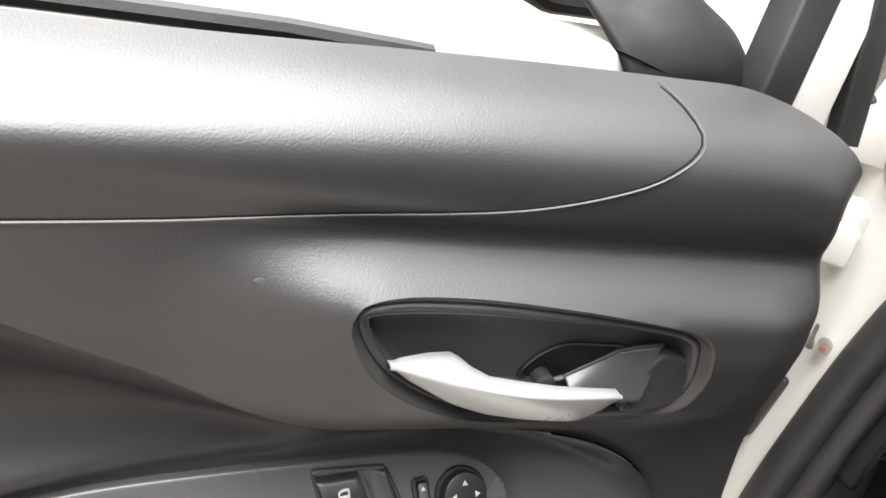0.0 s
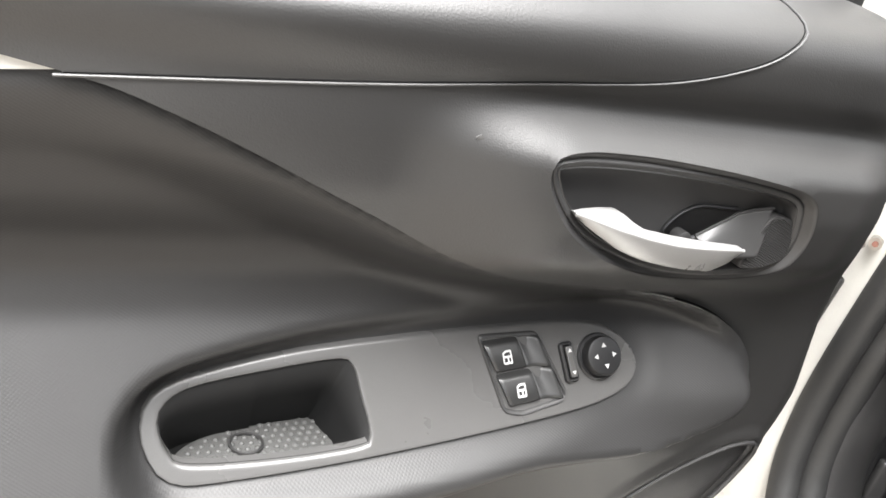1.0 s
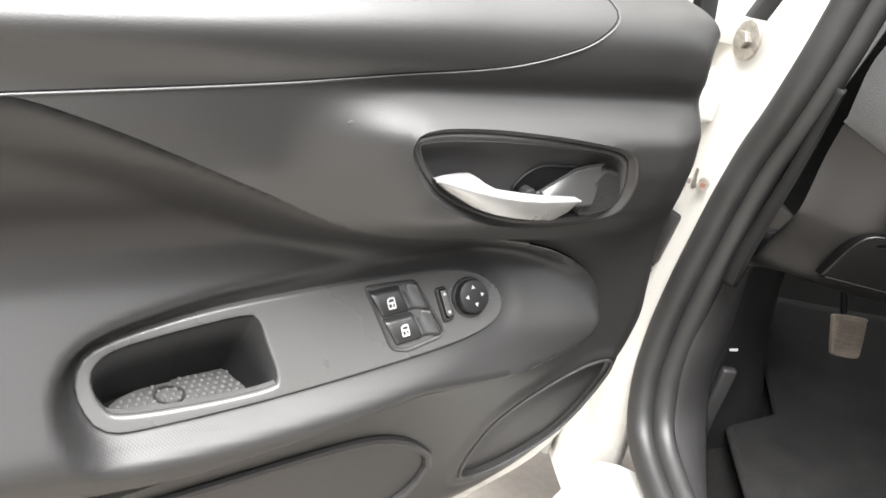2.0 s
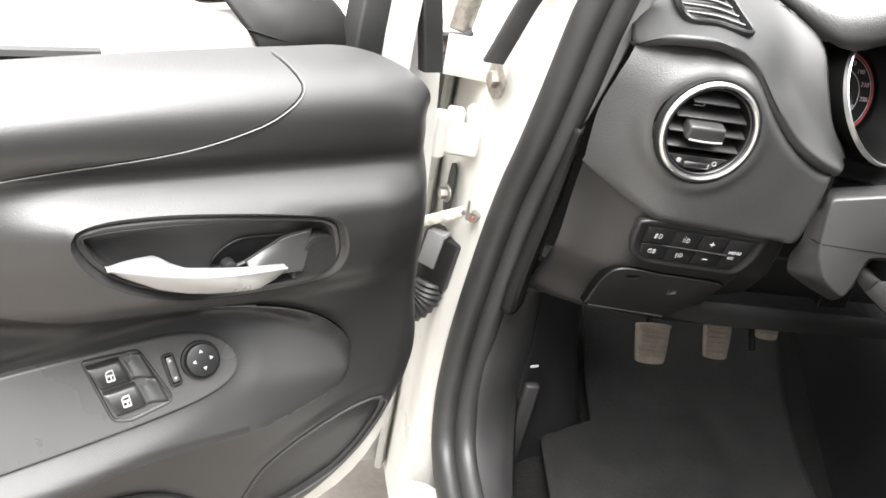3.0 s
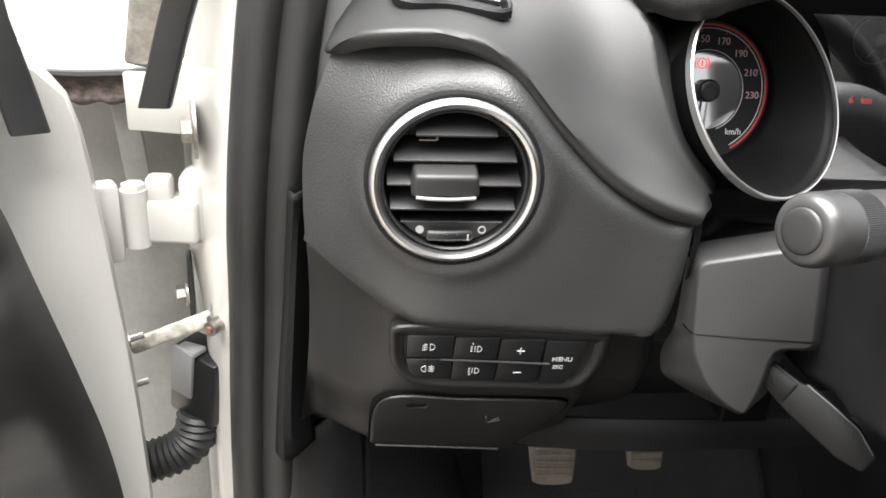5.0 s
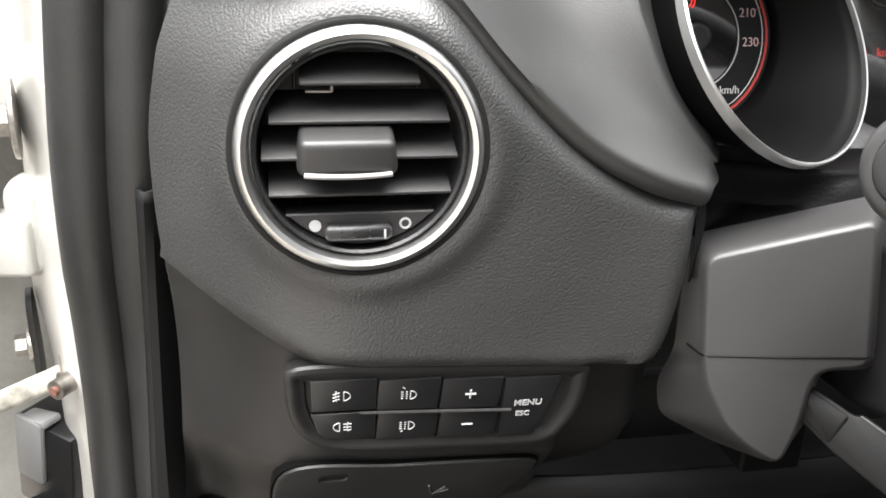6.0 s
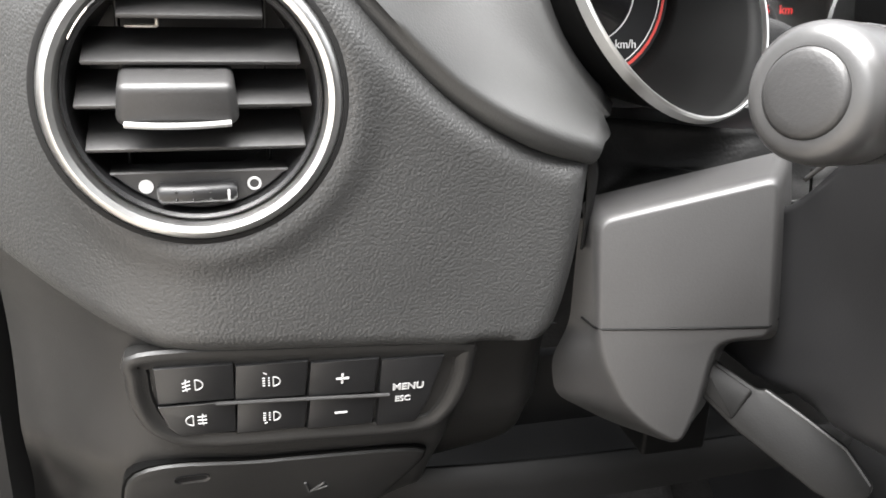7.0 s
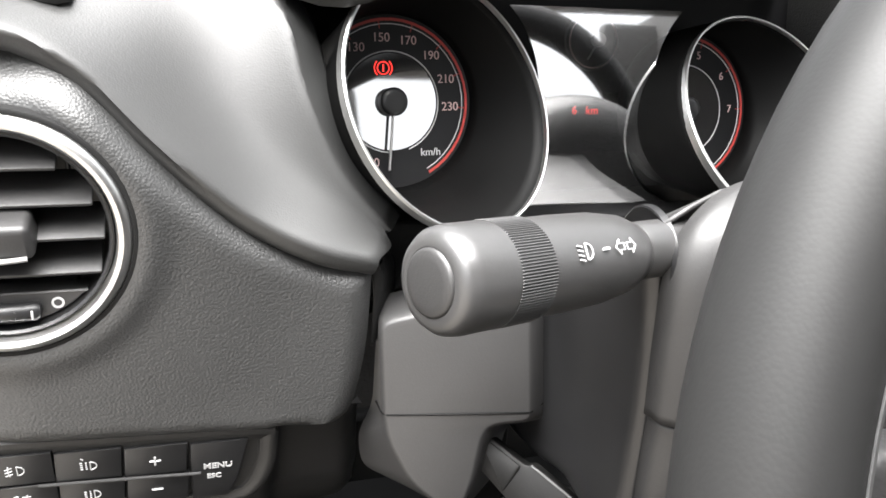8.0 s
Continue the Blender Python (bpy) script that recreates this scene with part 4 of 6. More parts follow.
for i, r, cx, cz, k in BUTTONS:
    m = BPM @ Matrix.Translation((cx, cz, 0.0012))
    if i == 0 and r == 0:
        st = [dee(0.001, 0.0028)] + [[(-0.0042, h - 0.0008), (-0.001, h + 0.0004)] for h in (0.002, 0, -0.002)] + [[(-0.0026, 0.0032), (-0.0030, 0), (-0.0024, -0.0032)]]
    elif i == 0:
        st = [dee(-0.001, 0.0028, -1)] + [[(0.0008, h), (0.0046, h)] for h in (0.002, 0, -0.002)] + [[(0.0030, 0.0032), (0.0026, 0), (0.0032, -0.0032)]]
    elif i == 1:
        st = [dee(0.0012, 0.0026)] + [[(-0.0034, h), (-0.0022, h)] for h in (0.0022, 0.0008, -0.0006, -0.002)] + [[(-0.001, h), (-0.0002, h)] for h in (0.0022, 0.0008, -0.0006, -0.002)]
        st += [[(-0.0028, 0.0052), (-0.0016, 0.0044)]] if r == 0 else [[(-0.0028, -0.0040), (-0.0016, -0.0034)]]
    elif i == 2 and r == 0:
        st = [[(-0.0027, 0), (0.0027, 0)], [(0, -0.0027), (0, 0.0027)]]
    elif i == 2:
        st = [[(-0.0028, 0), (0.0028, 0)]]
    else:
        words("MENU", 0.0052, m @ Matrix.Translation((0, 0.0032, 0)), MARK, k, bold=0.00012)
        words("ESC", 0.0044, m @ Matrix.Translation((-0.002, -0.0040, 0)), MARK, k, bold=0.0001)
        continue
    part("symbol", sign(m, st, 0.0006 if i == 2 else 0.00032), MARK, k)

# fuse flap below the buttons
FLAP = spline([(-0.0185, 0.7575), (0.04, 0.7565), (0.108, 0.7515), (0.1174, 0.7430), (0.110, 0.724), (0.090, 0.689), (0.078, 0.6800), (0.02, 0.6860), (-0.022, 0.6910), (-0.0265, 0.6960)], 60, True)
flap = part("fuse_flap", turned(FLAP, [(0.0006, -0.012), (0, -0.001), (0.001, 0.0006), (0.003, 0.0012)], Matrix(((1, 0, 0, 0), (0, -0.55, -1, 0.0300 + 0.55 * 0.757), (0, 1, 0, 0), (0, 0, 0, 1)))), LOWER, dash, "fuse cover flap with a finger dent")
part("flap_gap", turned(inset(FLAP, -0.0013), [(0, -0.012), (0, -0.0012)], Matrix(((1, 0, 0, 0), (0, -0.55, -1, 0.0300 + 0.55 * 0.757), (0, 1, 0, 0), (0, 0, 0, 1)))), DEEP, dash, "dark gap round the flap")
FM = Matrix(((1, 0, 0, 0), (0, -0.55, -1, 0.0288 + 0.55 * 0.757), (0, 1, 0, 0), (0, 0, 0, 1)))
# The flap's lit lower edge, drawn as a tube of paler plastic.
part("flap_edge_highlight", tube([FM @ Vector(v) for v in ((-0.0225, 0.6925, 0.0016), (0.02, 0.6878, 0.0016), (0.076, 0.6815, 0.0016))], 0.0010, 6), HARD, flap, "rounded lower edge, paler as if lit")
part("scuff", sign_strokes(FM, [[(0.0585, 0.7330), (0.0610, 0.7230)], [(0.0610, 0.7230), (0.0680, 0.7310)], [(0.0640, 0.7250), (0.0700, 0.7275)]], 0.0007), SEAM, flap, "pale scuff")
part("finger_dent", turned(rounded(0.016, 0.007, 0.0034, cx=0.006, cy=0.7495), [(0, 0), (0, 0.0008), (0.0012, 0.0002), (0.0025, -0.001)], Matrix(((1, 0, 0, 0), (0, -0.55, -1, 0.0288 + 0.55 * 0.757), (0, 1, 0, 0), (0, 0, 0, 1)))), BLACK, flap)
# lower edge and underside of the dash
part("knee_trim", loft([[(-0.066, 0.175, 0.700), (-0.03, 0.140, 0.694), (0.06, 0.112, 0.690), (0.184, 0.070, 0.706), (0.42, 0.074, 0.702)], [(-0.066, 0.177, 0.670), (-0.03, 0.142, 0.664), (0.06, 0.114, 0.656), (0.184, 0.074, 0.671), (0.42, 0.078, 0.672)], [(-0.060, 0.19, 0.662), (-0.03, 0.17, 0.656), (0.06, 0.15, 0.650), (0.184, 0.12, 0.663), (0.42, 0.12, 0.664)], [(-0.05, 0.25, 0.67), (-0.03, 0.25, 0.67), (0.06, 0.25, 0.67), (0.184, 0.25, 0.67), (0.42, 0.25, 0.67)]], 14), POCKET_BLACK, dash, thick=0.003)
part("knee_panel", block((0.24, 0.012, 0.05), Matrix.Translation((0.305, 0.115, 0.728)), 0.004), POCKET_BLACK, dash)
# dash top with the skin that sweeps up into the binnacle
TOP_A = [(-0.054, 0.058, 0.994), (-0.044, 0.036, 1.004), (-0.022, 0.018, 1.012), (0.020, 0.014, 1.012), (0.050, 0.012, 0.999), (0.083, 0.008, 0.965), (0.117, 0.006, 0.934), (0.152, 0.002, 0.915), (0.180, 0.006, 0.906)]
TOP_M = [(-0.050, 0.110, 1.016), (-0.040, 0.085, 1.024), (-0.020, 0.065, 1.030), (0.030, 0.055, 1.032), (0.072, 0.045, 1.020), (0.108, 0.040, 0.990), (0.138, 0.027, 0.956), (0.168, 0.018, 0.929), (0.190, 0.017, 0.913)]
TOP_C = [(-0.052, 0.19, 1.046), (-0.040, 0.18, 1.054), (-0.010, 0.17, 1.063), (0.043, 0.155, 1.070), (0.090, 0.110, 1.058), (0.139, 0.060, 1.026), (0.151, 0.037, 0.986), (0.166, 0.026, 0.950), (0.190, 0.020, 0.920)]
TOP_B = [(-0.052, 0.20, 1.048), (-0.040, 0.19, 1.056), (-0.010, 0.18, 1.065), (0.045, 0.165, 1.072), (0.095, 0.125, 1.060), (0.152, 0.080, 1.026), (0.1665, 0.058, 0.985), (0.1800, 0.047, 0.949), (0.199, 0.036, 0.922)]


def rolled(edge, up, back):
    """The edge curve moved by up across its run, in the plane that faces the driver, and by back into the car."""
    p = np.array(edge)
    t = np.gradient(p, axis=0)
    n = np.stack([-t[:, 2], np.zeros(len(p)), t[:, 0]], 1)
    n /= np.linalg.norm(n, axis=1, keepdims=True)
    return [tuple(q) for q in p + n * up + np.array((0, back, 0))]


part("dash_top", loft([rolled(TOP_A, -0.0035, 0.020), rolled(TOP_A, -0.0055, 0.010), rolled(TOP_A, -0.0050, 0.0040), rolled(TOP_A, -0.0025, 0.0002), rolled(TOP_A, 0.0015, -0.0014), rolled(TOP_A, 0.0060, -0.0008), TOP_M, [(x - 0.003, y - 0.001, z) for x, y, z in TOP_C], TOP_C, [(x + 0.002, y + 0.003, z) for x, y, z in TOP_C], TOP_B], 56), DASHTOP, dash, "dash top skin sweeping up to the binnacle", 80, -0.003)
part("dash_rear", loft([[(-0.052, 0.20, 1.048), (0.0, 0.18, 1.066), (0.10, 0.12, 1.060)], [(-0.052, 0.5, 1.06), (0.0, 0.5, 1.08), (0.10, 0.5, 1.09)]], 6), DASH, dash)
# binnacle visor
part("visor", loft([[(0.095, 0.12, 1.062), (0.140, 0.060, 1.030), (0.171, 0.045, 1.024), (0.203, 0.045, 1.035), (0.274, 0.04, 1.055), (0.356, 0.035, 1.068), (0.50, 0.05, 1.06)],
                    [(0.090, 0.12, 1.070), (0.138, 0.052, 1.040), (0.171, 0.035, 1.036), (0.203, 0.030, 1.047), (0.274, 0.025, 1.068), (0.356, 0.02, 1.082), (0.50, 0.04, 1.075)],
                    [(0.07, 0.20, 1.085), (0.13, 0.12, 1.075), (0.171, 0.10, 1.085), (0.203, 0.10, 1.098), (0.274, 0.10, 1.115), (0.356, 0.10, 1.122), (0.50, 0.11, 1.11)],
                    [(0.06, 0.5, 1.09), (0.13, 0.5, 1.10), (0.171, 0.5, 1.11), (0.203, 0.5, 1.115), (0.274, 0.5, 1.12), (0.356, 0.5, 1.12), (0.50, 0.5, 1.12)]], 20), DASH, dash, "grained binnacle visor", 80, -0.004)
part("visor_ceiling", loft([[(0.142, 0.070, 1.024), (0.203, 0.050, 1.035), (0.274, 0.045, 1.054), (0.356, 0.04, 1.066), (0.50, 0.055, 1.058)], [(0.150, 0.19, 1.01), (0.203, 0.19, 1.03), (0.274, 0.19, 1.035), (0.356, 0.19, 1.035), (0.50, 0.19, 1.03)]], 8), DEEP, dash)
# Plain block out of view past the cluster, added to keep light out.
part("unseen_dash_block", block((0.90, 0.52, 0.34), Matrix.Translation((0.96, 0.31, 0.90)), 0.03, 4), DASH, dash)
# side demister vent on the dash top
demist = thing("demister_vent", "black side demister vent with curved slats in the dash top", "air vent", (0.02, 0.08, 1.02))
DM = plane_at((0.020, 0.070, 1.0425), (1, -0.08, -0.03), (-0.1, 0.92, 0.40))
DL = spline([(-0.035, -0.030), (0.0, -0.034), (0.034, -0.038), (0.031, -0.010), (0.014, 0.036), (-0.036, 0.036)], 40, True)
part("frame", turned(DL, [(0, -0.004), (0, 0.001), (0.0015, 0.0025), (0.003, 0.002), (0.0045, -0.004), (0.005, -0.02)], DM, False, True), BLACK, demist)
for k in range(4):
    y0 = -0.018 + 0.0135 * k
    part("slat", tube([DM @ Vector(v) for v in spline([(-0.036, y0 - 0.001, -0.003), (0.0, y0 + 0.0005, -0.002), (0.029 - 0.004 * k, y0 - 0.004, -0.003)], 10)], 0.0013, 6, flat=1.8), PLATE, demist)

# ---- instrument cluster ----
cluster = thing("instrument_cluster", "black instrument cluster with two deep chrome-ringed dials", "instrument cluster", (0.31, 0.1, 0.88))
TILT_C = Matrix.Rotation(radians(-14), 4, "X")


def dial(yaw, pitch, turn, ring_c, face_c):
    """A deep tube, cut askew towards the driver, with a chrome rim; the round face lies at its bottom."""
    m = Matrix.Translation(ring_c) @ Matrix.Rotation(radians(yaw), 4, "Z") @ Matrix.Rotation(radians(pitch), 4, "X") @ BZ
    f = Matrix.Translation(face_c) @ Matrix.Rotation(radians(turn), 4, "Z") @ TILT_C @ BZ
    oval = circle(0.0657, 72) * (1.0, 1.053)
    part("dial_ring", turned(oval, [(-0.0016, -0.004), (-0.0015, 0.0008), (-0.0007, 0.0017), (0.0003, 0.0014), (0.0006, -0.002)], m, False, False), CHROME, cluster, "thin chrome dial ring")
    rows, bm = [], bmesh.new()
    for s in np.linspace(0, 1, 8):
        rows.append([bm.verts.new((m @ Vector((x, y, -0.001))).lerp(f @ Vector((x / 0.0657 * 0.049, y / 0.0692 * 0.049, 0)), s)) for x, y in inset(oval, 0.0006)])
    for a, b in zip(rows, rows[1:]):
        for i in range(72):
            bm.faces.new((a[i], a[(i + 1) % 72], b[(i + 1) % 72], b[i]))
    part("dial_tube", bm, DEEP, cluster, "black dial tube", thick=0.0015)
    face = part("dial_face", turned(circle(0.0495, 72), [(0, -0.002), (0, 0)], f), DIALBLACK, cluster, "black dial face")
    part("dial_centre", turned(circle(0.0272, 64), [(0, -0.001), (0, 0.0003)], f), GLASSY, face, "glossy centre of the dial")
    return f, face, 0.0475


SP = dial(24.4, -29, 4, (0.2287, 0.0493, 0.9791), (0.2085, 0.100, 0.968))
TA = dial(9.3, -36.9, 4, (0.4400, 0.0613, 0.9653), (0.405, 0.105, 0.962))


def arc(f, r, a0, a1, w, h=0.0004, n=40):
    bm = bmesh.new()
    rows = []
    for a in np.linspace(radians(a0), radians(a1), n):
        rows.append([bm.verts.new(f @ Vector((q * math.cos(a), q * math.sin(a), hh))) for q, hh in ((r - w / 2, 0), (r - w / 2, h), (r + w / 2, h), (r + w / 2, 0))])
    for a, b in zip(rows, rows[1:]):
        for i in range(3):
            bm.faces.new((a[i], a[i + 1], b[i + 1], b[i]))
    return bm


for (f, face, r), numbers in ((SP, [(230 - 20 * k, -5 + 25.6 * k) for k in range(11)]), (TA, [("7", 0), ("6", 36), ("5", 72), ("4", 108), ("3", 144), ("2", 180), ("1", 216)])):
    part("red_arc", arc(f, r - 0.0015, -62, 262, 0.0015), RED, face, "red scale ring")
    part("scale_line", arc(f, r - 0.004, -62, 262, 0.0005), MARK, face)
    part("inner_ring", arc(f, r * 0.60, -70, 265, 0.0006), MARK, face)
    for n_, a in numbers:
        a_ = radians(a)
        words(str(n_), 0.0070, f @ Matrix.Translation(((r - 0.0115) * math.cos(a_), (r - 0.0115) * math.sin(a_), 0.0003)), NUMERAL, face, "numeral")
        part("tick", block((0.0040, 0.0006, 0.0004), f @ Matrix.Rotation(a_, 4, "Z") @ Matrix.Translation((r - 0.0045, 0, 0.0002)), 0.0001, 1), RED, face)
    part("needle_hub", turned(circle(0.008, 32), [(0, 0), (0, 0.006), (0.001, 0.007), (0.003, 0.0075)], f), BLACK, face)
    part("needle", block((0.0016, r * 0.8, 0.0012), f @ Matrix.Rotation(radians(-6), 4, "Z") @ Matrix.Translation((0, -r * 0.42, 0.005)), 0.0004, 1), SILVER, face, "pale needle")
words("km/h", 0.0062, SP[0] @ Matrix.Translation((0.023, -0.029, 0.0003)), MARK, SP[1], "unit")
WARN = bpy.data.materials.new("lit_red")
WARN.use_nodes = True
WARN.node_tree.nodes["Principled BSDF"].inputs["Base Color"].default_value = (0.3, 0.01, 0.01, 1)
WARN.node_tree.nodes["Principled BSDF"].inputs["Emission Color"].default_value = (1, 0.04, 0.03, 1)
WARN.node_tree.nodes["Principled BSDF"].inputs["Emission Strength"].default_value = 0.30
wl = turned(circle(0.0038, 24), [(0, 0), (0, 0.0004), (0.0007, 0.0004), (0.0007, 0)], SP[0] @ Matrix.Translation((-0.004, 0.019, 0.0)), False, False)
for s in (-1, 1):
    tube([SP[0] @ Vector((-0.004 + s * 0.0052 * math.cos(a), 0.019 + 0.0052 * math.sin(a), 0.0003)) for a in np.linspace(-0.8, 0.8, 8)], 0.0004, 5, wl)
block((0.0009, 0.0042, 0.0004), SP[0] @ Matrix.Translation((-0.004, 0.019, 0.0003)), 0.0001, 1, wl)
part("brake_light", wl, WARN, SP[1], "lit red brake warning light")
# clear lens between the dials, just behind their rims
LENS = bpy.data.materials.new("clear_lens")
LENS.use_nodes = True
lens_b = LENS.node_tree.nodes["Principled BSDF"]
lens_b.inputs["Base Color"].default_value = (0.9, 0.9, 0.9, 1)
lens_b.inputs["Coat Weight"].default_value, lens_b.inputs["Coat IOR"].default_value = 1.0, 2.2
lens_b.inputs["Roughness"].default_value, lens_b.inputs["IOR"].default_value, lens_b.inputs["Transmission Weight"].default_value = 0.02, 2.8, 1.0
LM = Matrix.Translation((0.338, 0.086, 0.955)) @ Matrix.Rotation(radians(-11), 4, "X") @ BZ
zs_l = np.linspace(-0.046, 0.070, 30)
half = [0.1095 - 0.0660 * math.sqrt(max(0.10, 1 - ((z - 0.022) / 0.068) ** 2)) for z in zs_l]
lens = part("clear_lens", turned(np.array([(w - 0.012, z) for w, z in zip(half, zs_l)] + [(-w, z) for w, z in zip(half[::-1], zs_l[::-1])]), [(0, -0.0006), (0, 0.0006)], LM), LENS, cluster, "clear glossy lens between the dials", 30)
lens.visible_shadow = False
# display between the dials
CM = Matrix.Translation((0.345, 0.142, 0.960)) @ Matrix.Rotation(radians(-11), 4, "X") @ BZ
part("back_plate", turned(rounded(0.42, 0.15, 0.02), [(0, -0.004), (0, 0)], CM), DIALBLACK, cluster, "black cluster face")
disp = part("display", turned(rounded(0.070, 0.040, 0.004, cx=0.005, cy=-0.014), pill(0.0012, 0.0004), CM), PIANO, cluster, "dark display with red digits")
words("km", 0.0075, CM @ Matrix.Translation((0.012, -0.006, 0.0016)), WARN, disp, "unit")
words("6", 0.0075, CM @ Matrix.Translation((-0.001, -0.006, 0.0016)), WARN, disp, "digit")
gauge = part("small_gauge", turned(circle(0.019, 40), [(0, 0), (0, 0.003), (0.0012, 0.004), (0.0024, 0.003), (0.0024, 0.001)], CM @ Matrix.Translation((0.010, 0.039, 0)), False, True), KEYCAP, cluster, "small round gauge")
part("gauge_ring", arc(CM @ Matrix.Translation((0.010, 0.039, 0.0042)), 0.0172, 0, 360, 0.0007), NUMERAL, gauge, "pale red scale ring")
part("gauge_hub", turned(circle(0.0048, 24), pill(0.004, 0.001), CM @ Matrix.Translation((0.014, 0.040, 0.002))), CHROME, gauge)
part("gauge_needle", block((0.0010, 0.013, 0.0008), CM @ Matrix.Translation((0.0095, 0.0325, 0.0045)) @ Matrix.Rotation(radians(-32), 4, "Z"), 0.0003, 1), MARK, gauge)
part("lower_lip", loft([[(0.20, 0.085, 0.897), (0.25, 0.070, 0.890), (0.34, 0.070, 0.893), (0.5, 0.070, 0.896)], [(0.20, 0.10, 0.904), (0.25, 0.090, 0.897), (0.34, 0.090, 0.900), (0.5, 0.09, 0.903)], [(0.20, 0.15, 0.905), (0.25, 0.15, 0.897), (0.34, 0.15, 0.900), (0.5, 0.15, 0.903)]], 8), BLACK, cluster, thick=0.002)


# ---- steering column ----
column = thing("steering_column", "dark plastic steering column shroud", "steering column", (0.27, 0.05, 0.76))


def rbox(x0, x1, y0, y1, z0, z1, r, bm=None):
    return block((x1 - x0, y1 - y0, z1 - z0), Matrix.Translation(((x0 + x1) / 2, (y0 + y1) / 2, (z0 + z1) / 2)), r, 4, bm)


SIDE = plane_at((0.2225, -0.018, 0.833), (0.083, -0.026, 0.007), (0, 0.15, 1))
LOCK_F = rounded_loop([(-0.0420, 0.0500), (-0.0420, 0.0), (-0.0400, -0.0150), (-0.0300, -0.0370), (-0.0175, -0.0490), (-0.0030, -0.0570), (0.0050, -0.0365), (0.0100, -0.0125), (0.0145, -0.0070), (0.0352, -0.0055), (0.0352, 0.0670)], 0.0070)
LOCK_B = rounded_loop([(-0.0445, 0.0530), (-0.0500, -0.0080), (-0.0590, -0.0260), (-0.0575, -0.0450), (-0.0300, -0.0600), (0.0010, -0.0720), (0.0170, -0.0520), (0.0225, -0.0260), (0.0275, -0.0175), (0.0555, -0.0175), (0.0510, 0.0740)], 0.0070)


def lock_bm():
    """A flat face with a narrow rolled edge; the flanks widen backwards."""
    bm, rings = bmesh.new(), []
    n = len(LOCK_F)
    for k, d, h in [(1.0, 0, -0.036), (0.55, 0, -0.020), (0.20, 0, -0.0085), (0.08, -0.0002, -0.0050), (0.03, 0.0004, -0.0026), (0.0, 0.0012, -0.0010), (0, 0.0022, -0.0002), (0, 0.0030, 0)]:
        loop = LOCK_F * (1 - k) + LOCK_B * k
        rings.append([bm.verts.new(SIDE @ Vector((x, y, h))) for x, y in (inset(loop, d) if d else loop)])
    for a, b in zip(rings, rings[1:]):
        for i in range(n):
            bm.faces.new((a[i], a[(i + 1) % n], b[(i + 1) % n], b[i]))
    bm.faces.new(rings[0][::-1])
    bm.faces.new(rings[-1])
    return bm


lock = part("lock_cover", lock_bm(), HARD, column, "satin dark lock housing", 60)
JP = [(-0.0462, -0.018), (-0.0435, -0.0085), (-0.0425, -0.0048), (-0.0413, -0.0022), (-0.0390, -0.0002), (0.0, 0.0002), (0.0320, 0.0), (0.0342, -0.0016), (0.0355, -0.0050), (0.0385, -0.0085), (0.0450, -0.018)]
part("joint", tube([SIDE @ Vector((u, 0.0005, h)) for u, h in JP], 0.0006, 6), DEEP, lock, "fine joint between the halves")
part("shroud_side", loft([[(0.256, 0.010, 0.890), (0.257, 0.010, 0.85), (0.258, 0.010, 0.812), (0.27, 0.012, 0.80), (0.32, 0.01, 0.795)], [(0.2640, -0.012, 0.886), (0.2648, -0.014, 0.85), (0.2650, -0.014, 0.812), (0.272, -0.02, 0.800), (0.32, -0.01, 0.795)], [(0.262, -0.060, 0.935), (0.268, -0.065, 0.87), (0.268, -0.065, 0.815), (0.275, -0.062, 0.802), (0.32, -0.05, 0.795)], [(0.270, -0.092, 0.957), (0.2715, -0.098, 0.90), (0.2725, -0.098, 0.82), (0.278, -0.092, 0.804), (0.32, -0.09, 0.797)]], 12), BLACK, column, thick=0.003)
part("side_joint", tube(spline([(0.2655, -0.0200, 0.905), (0.2660, -0.0235, 0.880), (0.2668, -0.0215, 0.850), (0.2672, -0.0205, 0.828)], 10), 0.0007, 6), DEEP, column, "fine joint in the shroud side")
part("shroud_upper", loft([[(0.2725, -0.099, 0.878), (0.2705, -0.099, 0.915), (0.2715, -0.098, 0.945), (0.283, -0.094, 0.963), (0.31, -0.085, 0.972), (0.36, -0.08, 0.975)], [(0.284, -0.114, 0.878), (0.283, -0.114, 0.915), (0.285, -0.112, 0.945), (0.295, -0.106, 0.961), (0.32, -0.095, 0.969), (0.37, -0.09, 0.972)], [(0.36, -0.128, 0.878), (0.36, -0.128, 0.915), (0.36, -0.124, 0.945), (0.36, -0.115, 0.957), (0.37, -0.10, 0.965), (0.40, -0.10, 0.965)]], 12), HARD, column, thick=0.002)
part("shroud_lower", loft([[(0.2725, -0.099, 0.8765), (0.273, -0.098, 0.84), (0.276, -0.094, 0.815), (0.29, -0.085, 0.800)], [(0.284, -0.114, 0.8765), (0.285, -0.112, 0.84), (0.288, -0.107, 0.815), (0.30, -0.095, 0.80)], [(0.36, -0.128, 0.8765), (0.36, -0.124, 0.84), (0.36, -0.117, 0.81), (0.36, -0.10, 0.795)]], 12), HARD, column, thick=0.002)
part("shroud_top", loft([[(0.262, -0.022, 0.900), (0.264, -0.060, 0.938), (0.272, -0.092, 0.958)], [(0.31, 0.00, 0.912), (0.31, -0.05, 0.945), (0.31, -0.085, 0.970)], [(0.40, 0.03, 0.91), (0.40, -0.04, 0.94), (0.40, -0.08, 0.966)]], 10), HARD, column, thick=0.002)


